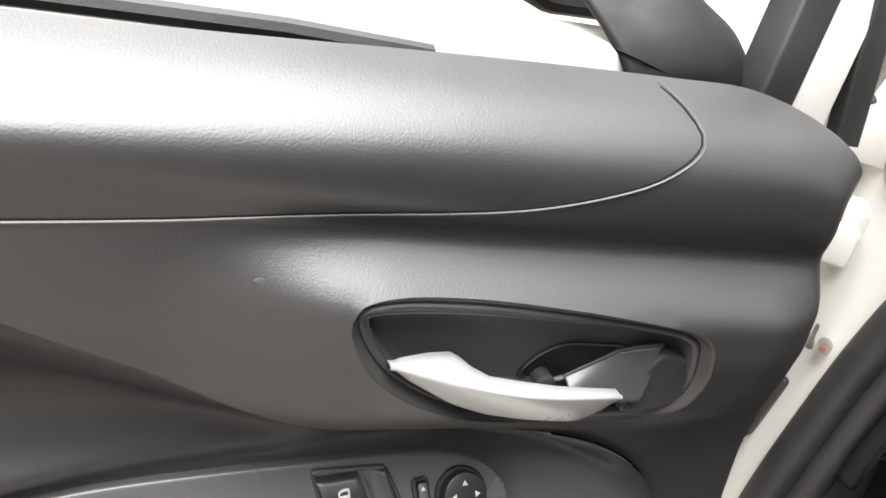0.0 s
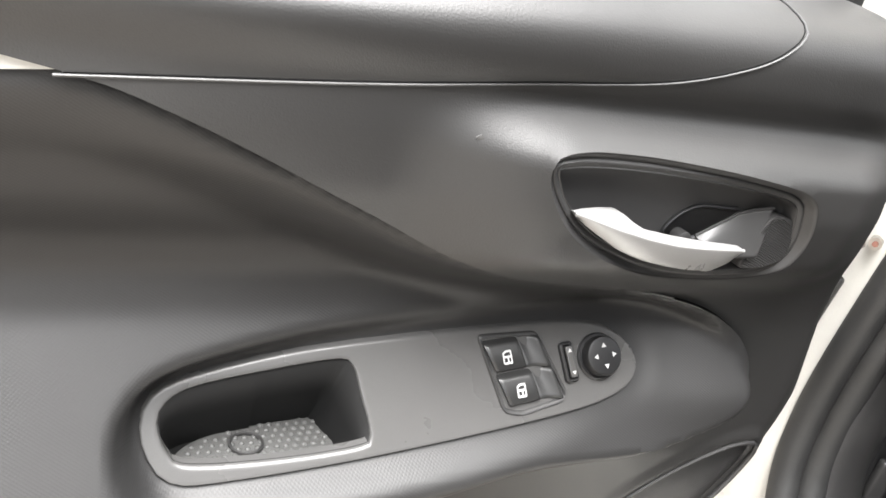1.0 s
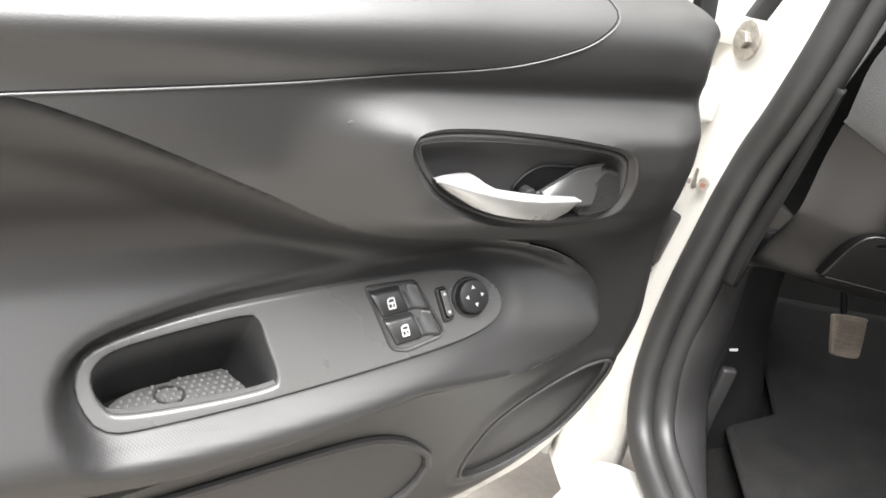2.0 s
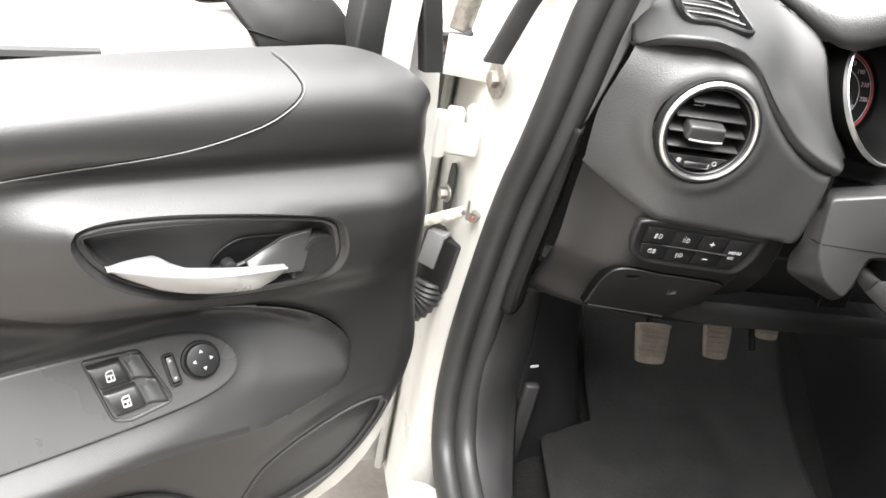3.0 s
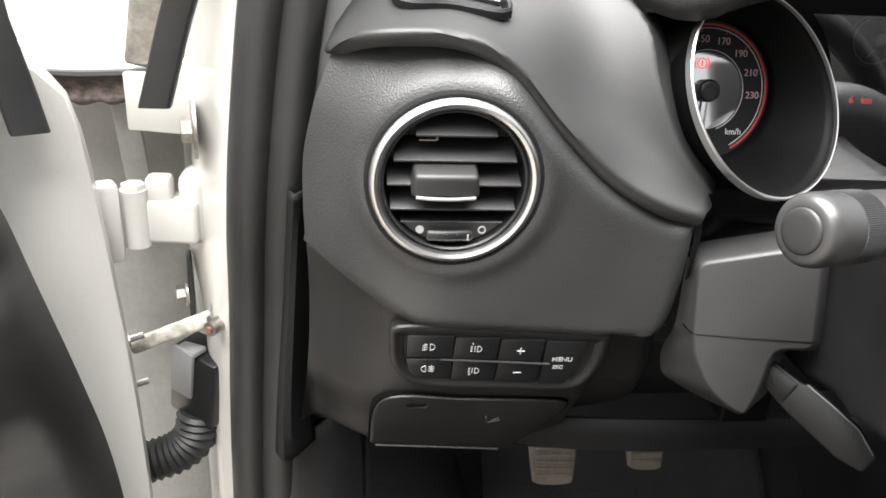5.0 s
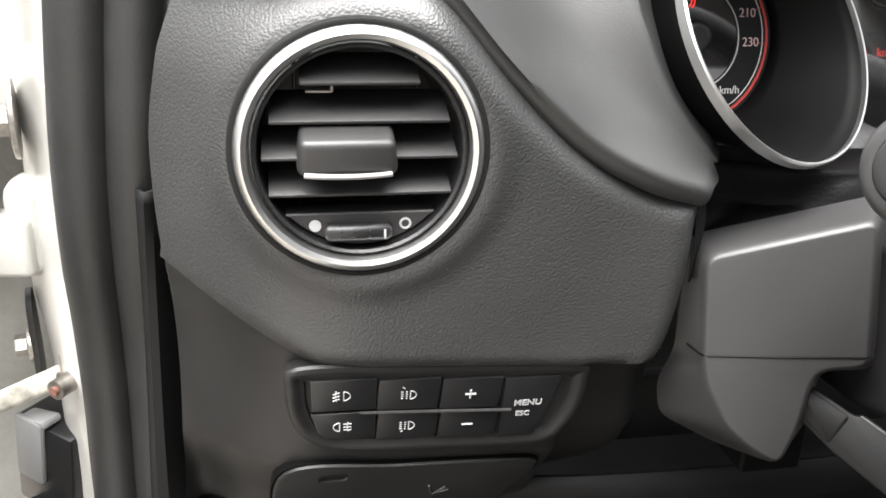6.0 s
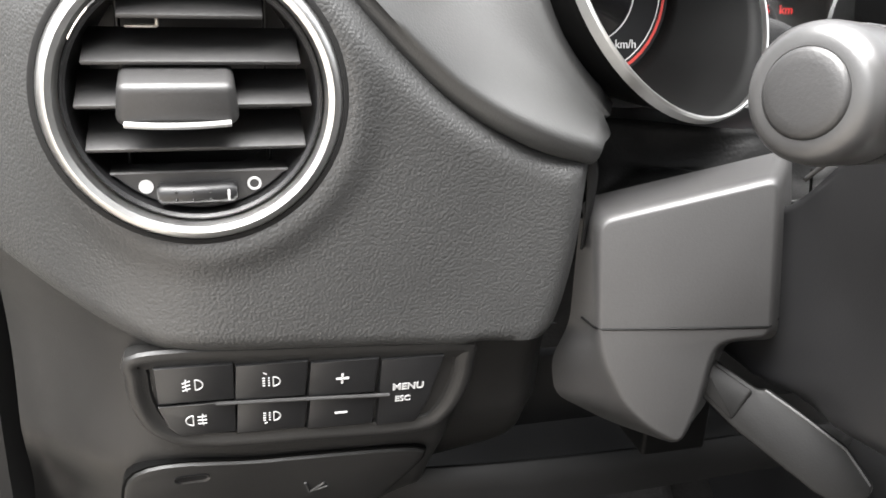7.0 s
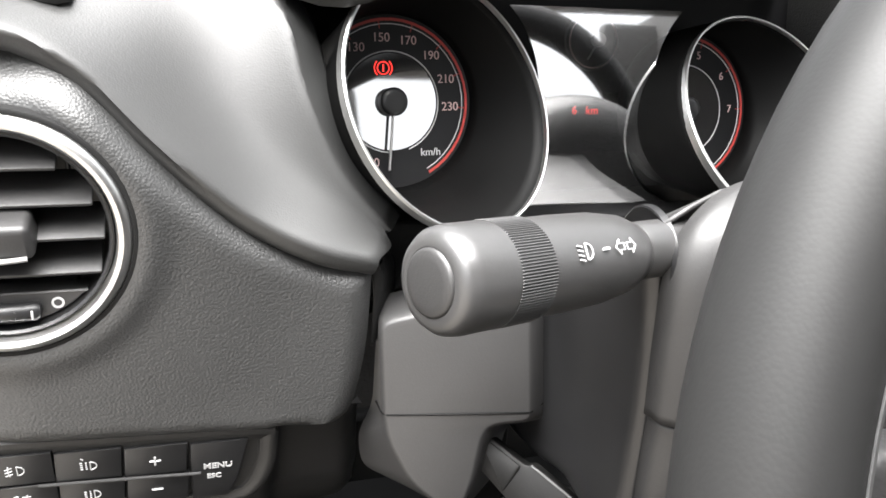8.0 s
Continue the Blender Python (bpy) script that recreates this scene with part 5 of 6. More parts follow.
def boot_pt(s, t):
    """Loose leather between the binnacle and the column, with a few long folds."""
    x = 0.176 + 0.19 * s
    top = Vector((x + 0.006, 0.062 + 0.010 * math.sin(9 * s), 0.908 - 0.006 * s))
    low = Vector((x + 0.004, 0.034 - 0.045 * s, 0.868 + 0.020 * s))
    p = top.lerp(low, t)
    fold = 0.006 * math.sin(7.0 * (s * 1.6 + t * 0.9)) + 0.004 * math.sin(17 * s - 6 * t)
    return p + Vector((0, -0.25, 1.0)) * fold * math.sin(math.pi * t) + Vector((0, 0.012, -0.012)) * math.sin(math.pi * t)


part("column_boot", sheet(boot_pt, np.linspace(0, 1, 40), np.linspace(0, 1, 16)), BOOT, column, "creased black leather boot", 80, 0.002)
part("boot_tuck", loft([[(0.1795, 0.020, 0.902), (0.1815, 0.017, 0.89), (0.181, 0.016, 0.86)], [(0.186, 0.022, 0.902), (0.187, 0.020, 0.89), (0.184, 0.02, 0.86)], [(0.192, 0.05, 0.902), (0.20, 0.05, 0.89), (0.20, 0.05, 0.86)]], 8), BOOT, column, thick=0.001)
# tilt lever: a flat stepped handle
TL_A, TL_B = Vector((0.2430, -0.0150, 0.8080)), Vector((0.2890, -0.0690, 0.7790))
TLX = (TL_B - TL_A).normalized()
TLM = plane_at(TL_A, TLX, (0.35, 0.30, 1.0))
TL = rounded_loop([(-0.016, 0.0030), (0.018, 0.0035), (0.020, 0.0065), (0.060, 0.0060), (0.078, -0.0010), (0.079, -0.0150), (0.062, -0.0190), (0.020, -0.0175), (-0.016, -0.0120)], 0.003)
tlev = part("tilt_lever", turned(TL, [(0.0020, -0.0100), (0.0004, -0.0090), (0, -0.0010), (0.0006, 0.0008), (0.0020, 0.0016)], TLM), LEVER, column, "flat dark grey tilt lever with a painted edge highlight", 35)
# Highlight along the lever's upper edge, put in as a paler tube.
part("lever_edge_highlight", tube([TLM @ Vector(v) for v in ((0.020, 0.0050, 0.0008), (0.040, 0.0052, 0.0010), (0.060, 0.0045, 0.0010), (0.076, -0.0020, 0.0008))], 0.0008, 6), SEAM, tlev, "upper edge highlight put in as a pale line")
part("lever_step", turned(rounded_loop([(-0.012, 0.0012), (0.0165, 0.0018), (0.0165, -0.0150), (-0.012, -0.0105)], 0.002), [(0, -0.001), (0.0004, 0.0024), (0.0014, 0.0032)], TLM), LEVER, tlev)
# Near-black block that stands for the shade inside the lever's notch.
part("slot_shade_block", rbox(0.226, 0.262, 0.012, 0.040, 0.745, 0.832, 0.002), DEEP, column)

# ---- indicator stalk ----
stalk = thing("indicator_stalk", "dark grey light and indicator stalk with a ribbed collar", "control stalk", (0.28, -0.09, 0.94))
S0, S1 = Vector((0.162, -0.135, 0.9600)), Vector((0.2725, -0.088, 0.9475))
SA = (S1 - S0).normalized()
SM = Matrix.Translation(S0) @ SA.to_track_quat("Z", "Y").to_matrix().to_4x4()
cap = part("end_knob", turned(circle(0.0178, 48), [(0.0068, 0.0022), (0.0066, 0.0002), (0.006, 0.0002), (0.0045, 0.0004), (0.0025, 0.0012), (0.0006, 0.004), (0, 0.008), (0, 0.022)], SM, False, True), STALK, stalk, "rotating end knob")
part("end_button", turned(circle(0.0112, 40), [(0, 0.006), (0, 0.0006), (0.0004, -0.0004), (0.0015, -0.0010), (0.004, -0.0014)], SM), HARD, cap)
col_bm = turned(circle(0.0176, 48), [(0, 0.0215), (0, 0.040)], SM)
ribs = part("collar", col_bm, STALK, stalk, "finely ribbed collar")
rib_m = bpy.data.meshes.new("rib")
rbm = block((0.0007, 0.0005, 0.0165), Matrix.Translation((0, 0, 0)), 0.0002, 1)
rbm.to_mesh(rib_m)
rbm.free()
rib_m.materials.append(STALK)
for k in range(110):
    ro = new("rib", rib_m)
    ro.parent = ribs
    a = 2 * math.pi * k / 110
    ro.matrix_local = Matrix.Translation(-BASES[ribs.name]) @ SM @ Matrix.Translation((0.0177 * math.cos(a), 0.0177 * math.sin(a), 0.0310)) @ Matrix.Rotation(a, 4, "Z")
body_s = part("stalk_body", turned(circle(0.0172, 48), [(0, 0.040), (-0.0002, 0.055), (0.0002, 0.075), (0.002, 0.090), (0.0055, 0.100), (0.0085, 0.104)], SM), STALK, stalk, "tapered stalk body")
part("neck", turned(circle(0.0115, 28), [(0.0015, 0.100), (0, 0.104), (0, 0.135)], SM), STALK, stalk)
SOCK = plane_at((0.2735, -0.078, 0.9400), (-0.10, -1, 0.25), (0, 0.25, 1))
part("socket", turned(circle(0.0215, 36) * (1.2, 1.0), [(0, -0.002), (0.0004, 0.0010), (0.0012, 0.0012), (0.002, 0.0004), (0.004, -0.002), (0.008, -0.003)], SOCK, False, True), BLACK, column, "dark oval socket of the stalk")

# printed signs on the stalk, facing the door
SV = (Vector((0.02, -0.42, 1.12)) - S0.lerp(S1, 0.55))
SY = (SV - SA * SV.dot(SA)).normalized()


def on_stalk(d):
    return plane_at(S0 + SA * d + SY * 0.0178, SA, SY.cross(SA))


part("lamp_sign", sign(on_stalk(0.054), [[(x * 0.9, y * 0.9) for x, y in dee(0.0006, 0.0032)]] + [[(-0.0036, h), (-0.0012, h - 0.0006)] for h in (0.0024, 0.0008, -0.0008, -0.0024)], 0.00035), MARK, body_s)
part("dash_sign", sign(on_stalk(0.065), [[(-0.0016, 0), (0.0016, 0)]], 0.0006), MARK, body_s)
part("arrows_sign", sign(on_stalk(0.076), [[(-0.0055, 0), (-0.0032, 0.0026), (-0.0032, 0.0012), (-0.0008, 0.0012), (-0.0008, -0.0012), (-0.0032, -0.0012), (-0.0032, -0.0026), (-0.0055, 0)],
                                          [(0.0055, 0), (0.0032, 0.0026), (0.0032, 0.0012), (0.0008, 0.0012), (0.0008, -0.0012), (0.0032, -0.0012), (0.0032, -0.0026), (0.0055, 0)]], 0.00032), MARK, body_s)

# ---- steering wheel ----
swheel = thing("steering_wheel", "dark leather steering wheel rim with perforated grip", "steering wheel", (0.345, -0.20, 0.80))
WM = Matrix.Translation((0.378, -0.262, 0.932)) @ Matrix.Rotation(radians(70), 4, "X")
rim_r = 0.187
rim_bm = bmesh.new()
rings = []
for k in range(120):
    a = 2 * math.pi * k / 120
    c = WM @ Vector((rim_r * math.cos(a), rim_r * math.sin(a), 0))
    o = (WM.to_3x3() @ Vector((math.cos(a), math.sin(a), 0)))
    nz = WM.to_3x3() @ Vector((0, 0, 1))
    rings.append([rim_bm.verts.new(c + o * 0.0165 * math.cos(b) + nz * 0.0190 * math.sin(b)) for b in np.linspace(0, 2 * math.pi, 20, endpoint=False)])
for a, b in zip(rings, rings[1:] + rings[:1]):
    for i in range(20):
        rim_bm.faces.new((a[i], a[(i + 1) % 20], b[(i + 1) % 20], b[i]))
rim = part("rim", rim_bm, LEATHER, swheel, "leather wrapped rim")
# stitched joint and the perforated inner grip
for b in (2.30, 3.55):
    part("stitched_joint", tube([WM @ Vector(((rim_r + 0.0166 * math.cos(b)) * math.cos(a), (rim_r + 0.0166 * math.cos(b)) * math.sin(a), 0.0191 * math.sin(b))) for a in np.linspace(0, 2 * math.pi, 121)], 0.0008, 6, cap=False), SEAM, rim, "stitched leather joint")

part("hub_back", turned(circle(0.106, 64), [(0.03, -0.02), (0.010, -0.012), (0.002, 0.0), (0, 0.012), (0.002, 0.03), (0.02, 0.05), (0.05, 0.06)], Matrix.Translation((0.405, -0.098, 0.903)) @ Matrix.Rotation(radians(75), 4, "X")), HARD, swheel, "rounded back of the hub")
part("hub", turned(rounded(0.16, 0.13, 0.05, 8), [(0.0, -0.05), (0, -0.02), (0.004, -0.008), (0.015, 0)], WM @ Matrix.Translation((0, -0.01, 0))), HARD, swheel, "padded hub")
for a in (0, 180):
    part("spoke", block((0.115, 0.075, 0.018), WM @ Matrix.Rotation(radians(a), 4, "Z") @ Matrix.Translation((0.115, 0, -0.010)), 0.006, 3), WEAVE, swheel, "perforated leather spoke")

# ---- body side: hinge pillar, seals, hinges ----
PIL = [(-0.151, 0.158), (-0.167, 0.188), (-0.173, 0.215), (-0.176, 0.265), (-0.180, 0.330), (-0.20, 0.350)]
pillar = thing("hinge_pillar", "white painted hinge pillar of the car body", "car body", (-0.15, 0.2, 0.20), kind="structure")


def pillar_row(z):
    """The pillar's section at height z; its inner edge follows the door seal."""
    sx, sy = np.interp(z, [0.22, 0.46, 0.53, 0.60, 0.68, 0.74, 0.80, 0.85, 0.92, 1.02], [-0.132, -0.137, -0.136, -0.134, -0.130, -0.126, -0.122, -0.118, -0.111, -0.106]), np.interp(z, [0.22, 0.46, 0.53, 0.60, 0.68, 0.74, 0.80, 0.85, 0.92, 1.02], [0.160, 0.163, 0.166, 0.162, 0.152, 0.144, 0.130, 0.112, 0.096, 0.092])
    near = [(sx + 0.016, sy + 0.014), (sx + 0.001, sy + 0.002), (sx - 0.013, sy + 0.010)]
    far = [(min(x, sx - 0.020 - 0.004 * i), max(y, sy + 0.016 + 0.010 * i)) for i, (x, y) in enumerate(PIL)]
    return spline([(x, y, 0) for x, y in near + far], 40)


PILLAR_ZS = [float(z) for z in np.linspace(0.22, 1.35, 110)]
PILLAR_ROWS = {z: pillar_row(z) for z in PILLAR_ZS}


def pillar_pt(i, z):
    x, y, _ = PILLAR_ROWS[z][i]
    k = i / 39
    bulge = 0.010 * math.exp(-((z - 0.80) / 0.05) ** 2) * math.exp(-((k - 0.55) / 0.16) ** 2) - 0.008 * math.exp(-((z - 0.62) / 0.08) ** 2) * math.exp(-((k - 0.7) / 0.15) ** 2)
    lean = 0.03 * smooth((z - 0.95) / 0.5)
    return Vector((x + lean - bulge, y - bulge - 0.3 * max(0, z - 1.0), z))


part("pillar_panel", sheet(pillar_pt, range(40), PILLAR_ZS), PAINT, pillar, "white painted pressed steel", 60)
part("inner_wing", loft([[(-0.165, 0.335, 0.22), (-0.165, 0.335, 0.70), (-0.165, 0.335, 0.94)], [(-0.20, 0.318, 0.22), (-0.20, 0.318, 0.70), (-0.20, 0.318, 0.94)], [(-0.26, 0.310, 0.22), (-0.26, 0.310, 0.70), (-0.26, 0.310, 0.94)], [(-0.36, 0.33, 0.22), (-0.36, 0.33, 0.70), (-0.36, 0.33, 0.94)]], 12), INNERWING, pillar, "greyish inner wing panel")
part("flange", block((0.012, 0.030, 0.70), Matrix.Translation((-0.186, 0.298, 0.58)) @ Matrix.Rotation(radians(-20), 4, "Z"), 0.004, 2), INNERWING, pillar, "folded seam flange")
part("ledge", block((0.062, 0.05, 0.046), Matrix.Translation((-0.182, 0.209, 0.9260)) @ Matrix.Rotation(radians(-12), 4, "Z"), 0.002, 2), PAINT, pillar, "white ledge above the hinge")
part("fender_edge", block((0.012, 0.40, 0.68), Matrix.Translation((-0.355, 0.52, 0.58)), 0.005, 3), PAINT, pillar, "white front wing edge")
part("flange_upper", block((0.022, 0.008, 0.125), Matrix.Translation((-0.233, 0.262, 0.858)) @ Matrix.Rotation(radians(-5), 4, "Y"), 0.003, 2), INNERWING, pillar, "folded seam strip above the hinge")
# Hidden plate, added to stop light falling into the hinge gap from above.
part("wing_light_block", block((0.22, 0.60, 0.012), Matrix.Translation((-0.255, 0.53, 0.928)), 0.004, 2), PAINT, pillar, "hidden top of the front wing, added to block light")
part("sill", loft([[(-0.13, 0.10, 0.36), (-0.12, -0.4, 0.35), (-0.12, -1.0, 0.35)], [(-0.17, 0.15, 0.33), (-0.17, -0.4, 0.32), (-0.17, -1.0, 0.32)], [(-0.20, 0.2, 0.20), (-0.20, -0.4, 0.20), (-0.20, -1.0, 0.20)]], 8), PAINT, pillar)
# rubber door seal: a bulb and a lip side by side
seal = thing("door_seal", "thick black rubber door seal round the opening", "rubber seal", (-0.12, 0.09, 0.30))
SEAL_AT = [(-0.048, 0.045, 1.30), (-0.078, 0.074, 1.12), (-0.098, 0.086, 1.02), (-0.111, 0.096, 0.92), (-0.118, 0.112, 0.85), (-0.122, 0.130, 0.80), (-0.126, 0.144, 0.74), (-0.130, 0.152, 0.68), (-0.134, 0.162, 0.60), (-0.136, 0.166, 0.53), (-0.137, 0.156, 0.46), (-0.134, 0.115, 0.40), (-0.125, 0.0, 0.372), (-0.12, -0.15, 0.365)]
part("bulb", tube(spline(SEAL_AT, 80), 0.0145, 16, flat=1.2), RUBBER, seal, "outer rubber bulb")
part("lip", tube(spline([(x + 0.0240 + 0.003 * smooth((0.9 - z) / 0.3), y - 0.002 - 0.004 * smooth((0.9 - z) / 0.3), z + 0.004 * (z < 0.41)) for x, y, z in SEAL_AT], 80), 0.0140, 16, flat=1.3), RUBBER, seal, "inner rubber lip")
# interior side trims
atrim = thing("pillar_trim", "light grey windscreen pillar trim", "car trim", (-0.07, 0.1, 0.90))
part("grey_cover", loft([[(-0.082, 0.086, 0.895), (-0.068, 0.086, 0.96), (-0.056, 0.084, 1.03), (-0.020, 0.06, 1.16), (0.02, 0.02, 1.30)], [(-0.074, 0.088, 0.895), (-0.055, 0.088, 0.96), (-0.036, 0.088, 1.03), (0.005, 0.07, 1.16), (0.05, 0.03, 1.30)]], 6), GREYTRIM, atrim, thick=0.003)
strim = thing("dash_side_trim", "narrow dark trim strip beside the dashboard end", "car trim", (-0.09, 0.08, 0.66))
part("strip", loft([[(-0.086, 0.082, 0.895), (-0.093, 0.100, 0.80), (-0.102, 0.118, 0.70), (-0.106, 0.124, 0.640)], [(-0.079, 0.074, 0.895), (-0.085, 0.086, 0.80), (-0.092, 0.102, 0.70), (-0.094, 0.110, 0.640)], [(-0.070, 0.094, 0.895), (-0.072, 0.110, 0.80), (-0.074, 0.130, 0.70), (-0.072, 0.140, 0.640)]], 8), POCKET_BLACK, strim, thick=0.002)
part("dash_end", loft([[(-0.108, 0.100, 1.02), (-0.106, 0.128, 0.80), (-0.112, 0.158, 0.60), (-0.115, 0.15, 0.40)], [(-0.070, 0.118, 1.02), (-0.072, 0.132, 0.80), (-0.074, 0.172, 0.60), (-0.07, 0.175, 0.40)], [(-0.045, 0.16, 1.02), (-0.045, 0.17, 0.80), (-0.045, 0.21, 0.60), (-0.045, 0.20, 0.40)]], 8), BLACK, strim, thick=0.002)
# footwell
kick = thing("kick_panel", "dark plastic kick panel beside the footwell", "car trim", (-0.06, 0.15, 0.30))
part("sill_cover", loft([[(-0.117, 0.150, 0.636), (-0.120, 0.156, 0.55), (-0.121, 0.140, 0.43), (-0.12, 0.0, 0.36), (-0.11, -0.15, 0.36)], [(-0.094, 0.140, 0.640), (-0.096, 0.144, 0.55), (-0.094, 0.124, 0.43), (-0.09, 0.0, 0.355), (-0.08, -0.15, 0.355)], [(-0.060, 0.158, 0.648), (-0.058, 0.160, 0.55), (-0.056, 0.144, 0.43), (-0.055, 0.0, 0.33), (-0.05, -0.15, 0.33)], [(-0.030, 0.196, 0.650), (-0.026, 0.194, 0.55), (-0.024, 0.178, 0.42), (-0.03, 0.0, 0.28), (-0.03, -0.15, 0.28)]], 14), HARD, kick, thick=0.004)
part("side_cover", loft([[(-0.045, 0.20, 0.68), (-0.040, 0.19, 0.55), (-0.035, 0.19, 0.40), (-0.03, 0.18, 0.30)], [(-0.010, 0.215, 0.68), (-0.005, 0.21, 0.55), (0.010, 0.205, 0.40), (0.012, 0.20, 0.31)], [(0.050, 0.268, 0.68), (0.060, 0.262, 0.55), (0.078, 0.250, 0.45), (0.105, 0.240, 0.36)], [(0.06, 0.40, 0.68), (0.07, 0.40, 0.55), (0.085, 0.40, 0.45), (0.115, 0.40, 0.36)]], 14), BLACK, kick, thick=0.003)
part("release_lever", block((0.022, 0.014, 0.16), Matrix.Translation((-0.013, 0.192, 0.408)) @ Matrix.Rotation(radians(5), 4, "X"), 0.005, 3), HARD, kick, "bonnet release lever")
part("release_sign", block((0.012, 0.001, 0.0042), Matrix.Translation((-0.016, 0.1885, 0.5145)) @ Matrix.Rotation(radians(-12), 4, "Y"), 0.0004, 1), MARK, kick, "small white bonnet sign")
floor_t = thing("cabin_floor", "dark carpeted car floor", "floor", (0.3, 0.0, 0.25), kind="structure")
part("floor_pan", loft([[(-0.04, -0.9, 0.25), (0.3, -0.9, 0.25), (0.62, -0.9, 0.25)], [(-0.04, 0.0, 0.28), (0.3, 0.0, 0.28), (0.62, 0.0, 0.28)], [(-0.02, 0.20, 0.345), (0.3, 0.20, 0.345), (0.62, 0.20, 0.345)], [(-0.02, 0.30, 0.40), (0.3, 0.30, 0.40), (0.62, 0.30, 0.40)], [(0.0, 0.50, 0.59), (0.3, 0.50, 0.59), (0.62, 0.50, 0.59)], [(0.0, 0.55, 0.95), (0.3, 0.55, 0.95), (0.62, 0.55, 0.95)]], 24), CARPET, floor_t, "dark carpet")
part("tunnel", loft([[(0.52, -0.9, 0.25), (0.52, 0.1, 0.27), (0.52, 0.5, 0.5)], [(0.56, -0.9, 0.45), (0.56, 0.1, 0.55), (0.56, 0.5, 0.7)], [(0.70, -0.9, 0.5), (0.70, 0.1, 0.65), (0.70, 0.5, 0.8)]], 8), BLACK, floor_t)
fmat = thing("floor_mat", "dark carpet floor mat in the driver's footwell", "floor mat", (0.25, 0.1, 0.30))


def mat_pt(i, j):
    x, y = 0.030 + 0.435 * i, -0.35 + 0.74 * j
    x = max(x, 0.020 + 0.095 * float(smooth((y - 0.205) / 0.03)))
    z = np.interp(y, [-0.9, 0.0, 0.20, 0.30, 0.5], [0.25, 0.285, 0.350, 0.405, 0.60]) + 0.014 + 0.004 * math.sin(9 * x + 4 * y)
    return Vector((x, y, z))


part("mat", sheet(mat_pt, np.linspace(0, 1, 40), np.linspace(0, 1, 90)), FLOORMAT, fmat, thick=0.008)


def pedal(x, w, name, label, z=0.530):
    t = thing(name, label, "pedal", (x, 0.30, 0.5), group="pedals")
    m = plane_at((x, 0.240, z), (1, 0, 0), (0, 0.45, 0.9))
    loop = spline([(-w * 0.34, -0.028), (w * 0.30, -0.029), (w * 0.42, -0.020), (w * 0.5, 0.022), (w * 0.44, 0.030), (-w * 0.44, 0.030), (-w * 0.5, 0.022), (-w * 0.44, -0.018)], 40, True)
    p = part("pad", turned(loop, [(0.002, -0.010), (0, -0.008), (0, -0.002), (0.002, 0)], m), DUSTY, t, "dusty ribbed rubber pad")
    for k in range(7):
        part("rib", block((w * 0.74, 0.0030, 0.0022), m @ Matrix.Translation((0, -0.019 + 0.0070 * k, 0.0008)), 0.0008, 1), DUSTY, p)
    part("arm", tube(spline([(x, 0.252, 0.53), (x, 0.30, 0.60), (x, 0.33, 0.72)], 8), 0.008, 8, flat=0.6), BLACK, t)
    return t


pedal(0.175, 0.053, "clutch_pedal", "dusty ribbed rubber clutch pedal", 0.534)
pedal(0.275, 0.044, "brake_pedal", "dusty ribbed rubber brake pedal", 0.551)
pedal(0.345, 0.040, "accelerator_pedal", "dusty accelerator pedal under the dashboard", 0.592)

# hinge hardware on the pillar
hinge = part("hinge", block((0.050, 0.030, 0.036), Matrix.Translation((-0.1880, 0.180, 0.8340)) @ Matrix.Rotation(radians(-6), 4, "Z"), 0.004, 3), PAINT, pillar, "white painted steel door hinge")
part("root", block((0.030, 0.036, 0.064), Matrix.Translation((-0.166, 0.190, 0.842)), 0.013, 4), PAINT, hinge)
part("pin", tube([(-0.2125, 0.170, 0.814), (-0.2125, 0.170, 0.862)], 0.0105, 18), PAINT, hinge, "hinge pin")
part("pin_head", turned(circle(0.0095, 6), pill(0.005, 0.0015), Matrix.Translation((-0.2125, 0.170, 0.862))), PAINT, hinge)
part("stub", block((0.020, 0.020, 0.024), Matrix.Translation((-0.1945, 0.180, 0.858)), 0.004, 2), PAINT, hinge)
part("door_leaf", block((0.022, 0.020, 0.066), Matrix.Translation((-0.2330, 0.158, 0.838)) @ Matrix.Rotation(radians(27), 4, "Z"), 0.004, 2), PAINT, hinge, "hinge leaf on the door")


def bolt(x, y, z, r, label, washer=0.0116):
    """A flanged hexagon bolt on a washer."""
    t = thing("bolt", label, "bolt", (x, y, z), group="pillar bolts")
    a = plane_at((x, y, z), (0.22, -0.97, 0), (0, 0, 1))
    part("washer", turned(circle(washer, 32), [(0, -0.001), (0, 0.0012), (0.0008, 0.002), (washer * 0.35, 0.0016), (washer * 0.5, 0.0024)], a), STEEL, t, "dished zinc washer")
    part("head", turned(circle(r, 6), pill(0.008, 0.0012), a @ Matrix.Translation((0, 0, 0.002))), STEEL, t)
    return t



bolt(-0.1600, 0.160, 0.9140, 0.0100, "large zinc hinge bolt on the white pillar", 0.0225)
bolt(-0.1835, 0.198, 0.755, 0.0075, "zinc bolt on the white pillar")
gro = thing("grommet", "black oval rubber grommet behind the bolt", "grommet", (-0.165, 0.206, 0.73))
part("grommet_plate", turned(spline([(-0.009, -0.026), (0.009, -0.026), (0.011, 0.0), (0.008, 0.030), (-0.006, 0.036), (-0.011, 0.0)], 30, True), pill(0.004, 0.0015), plane_at((-0.1785, 0.199, 0.757), (0.15, -1, 0), (0, 0, 1))), RUBBER, gro)
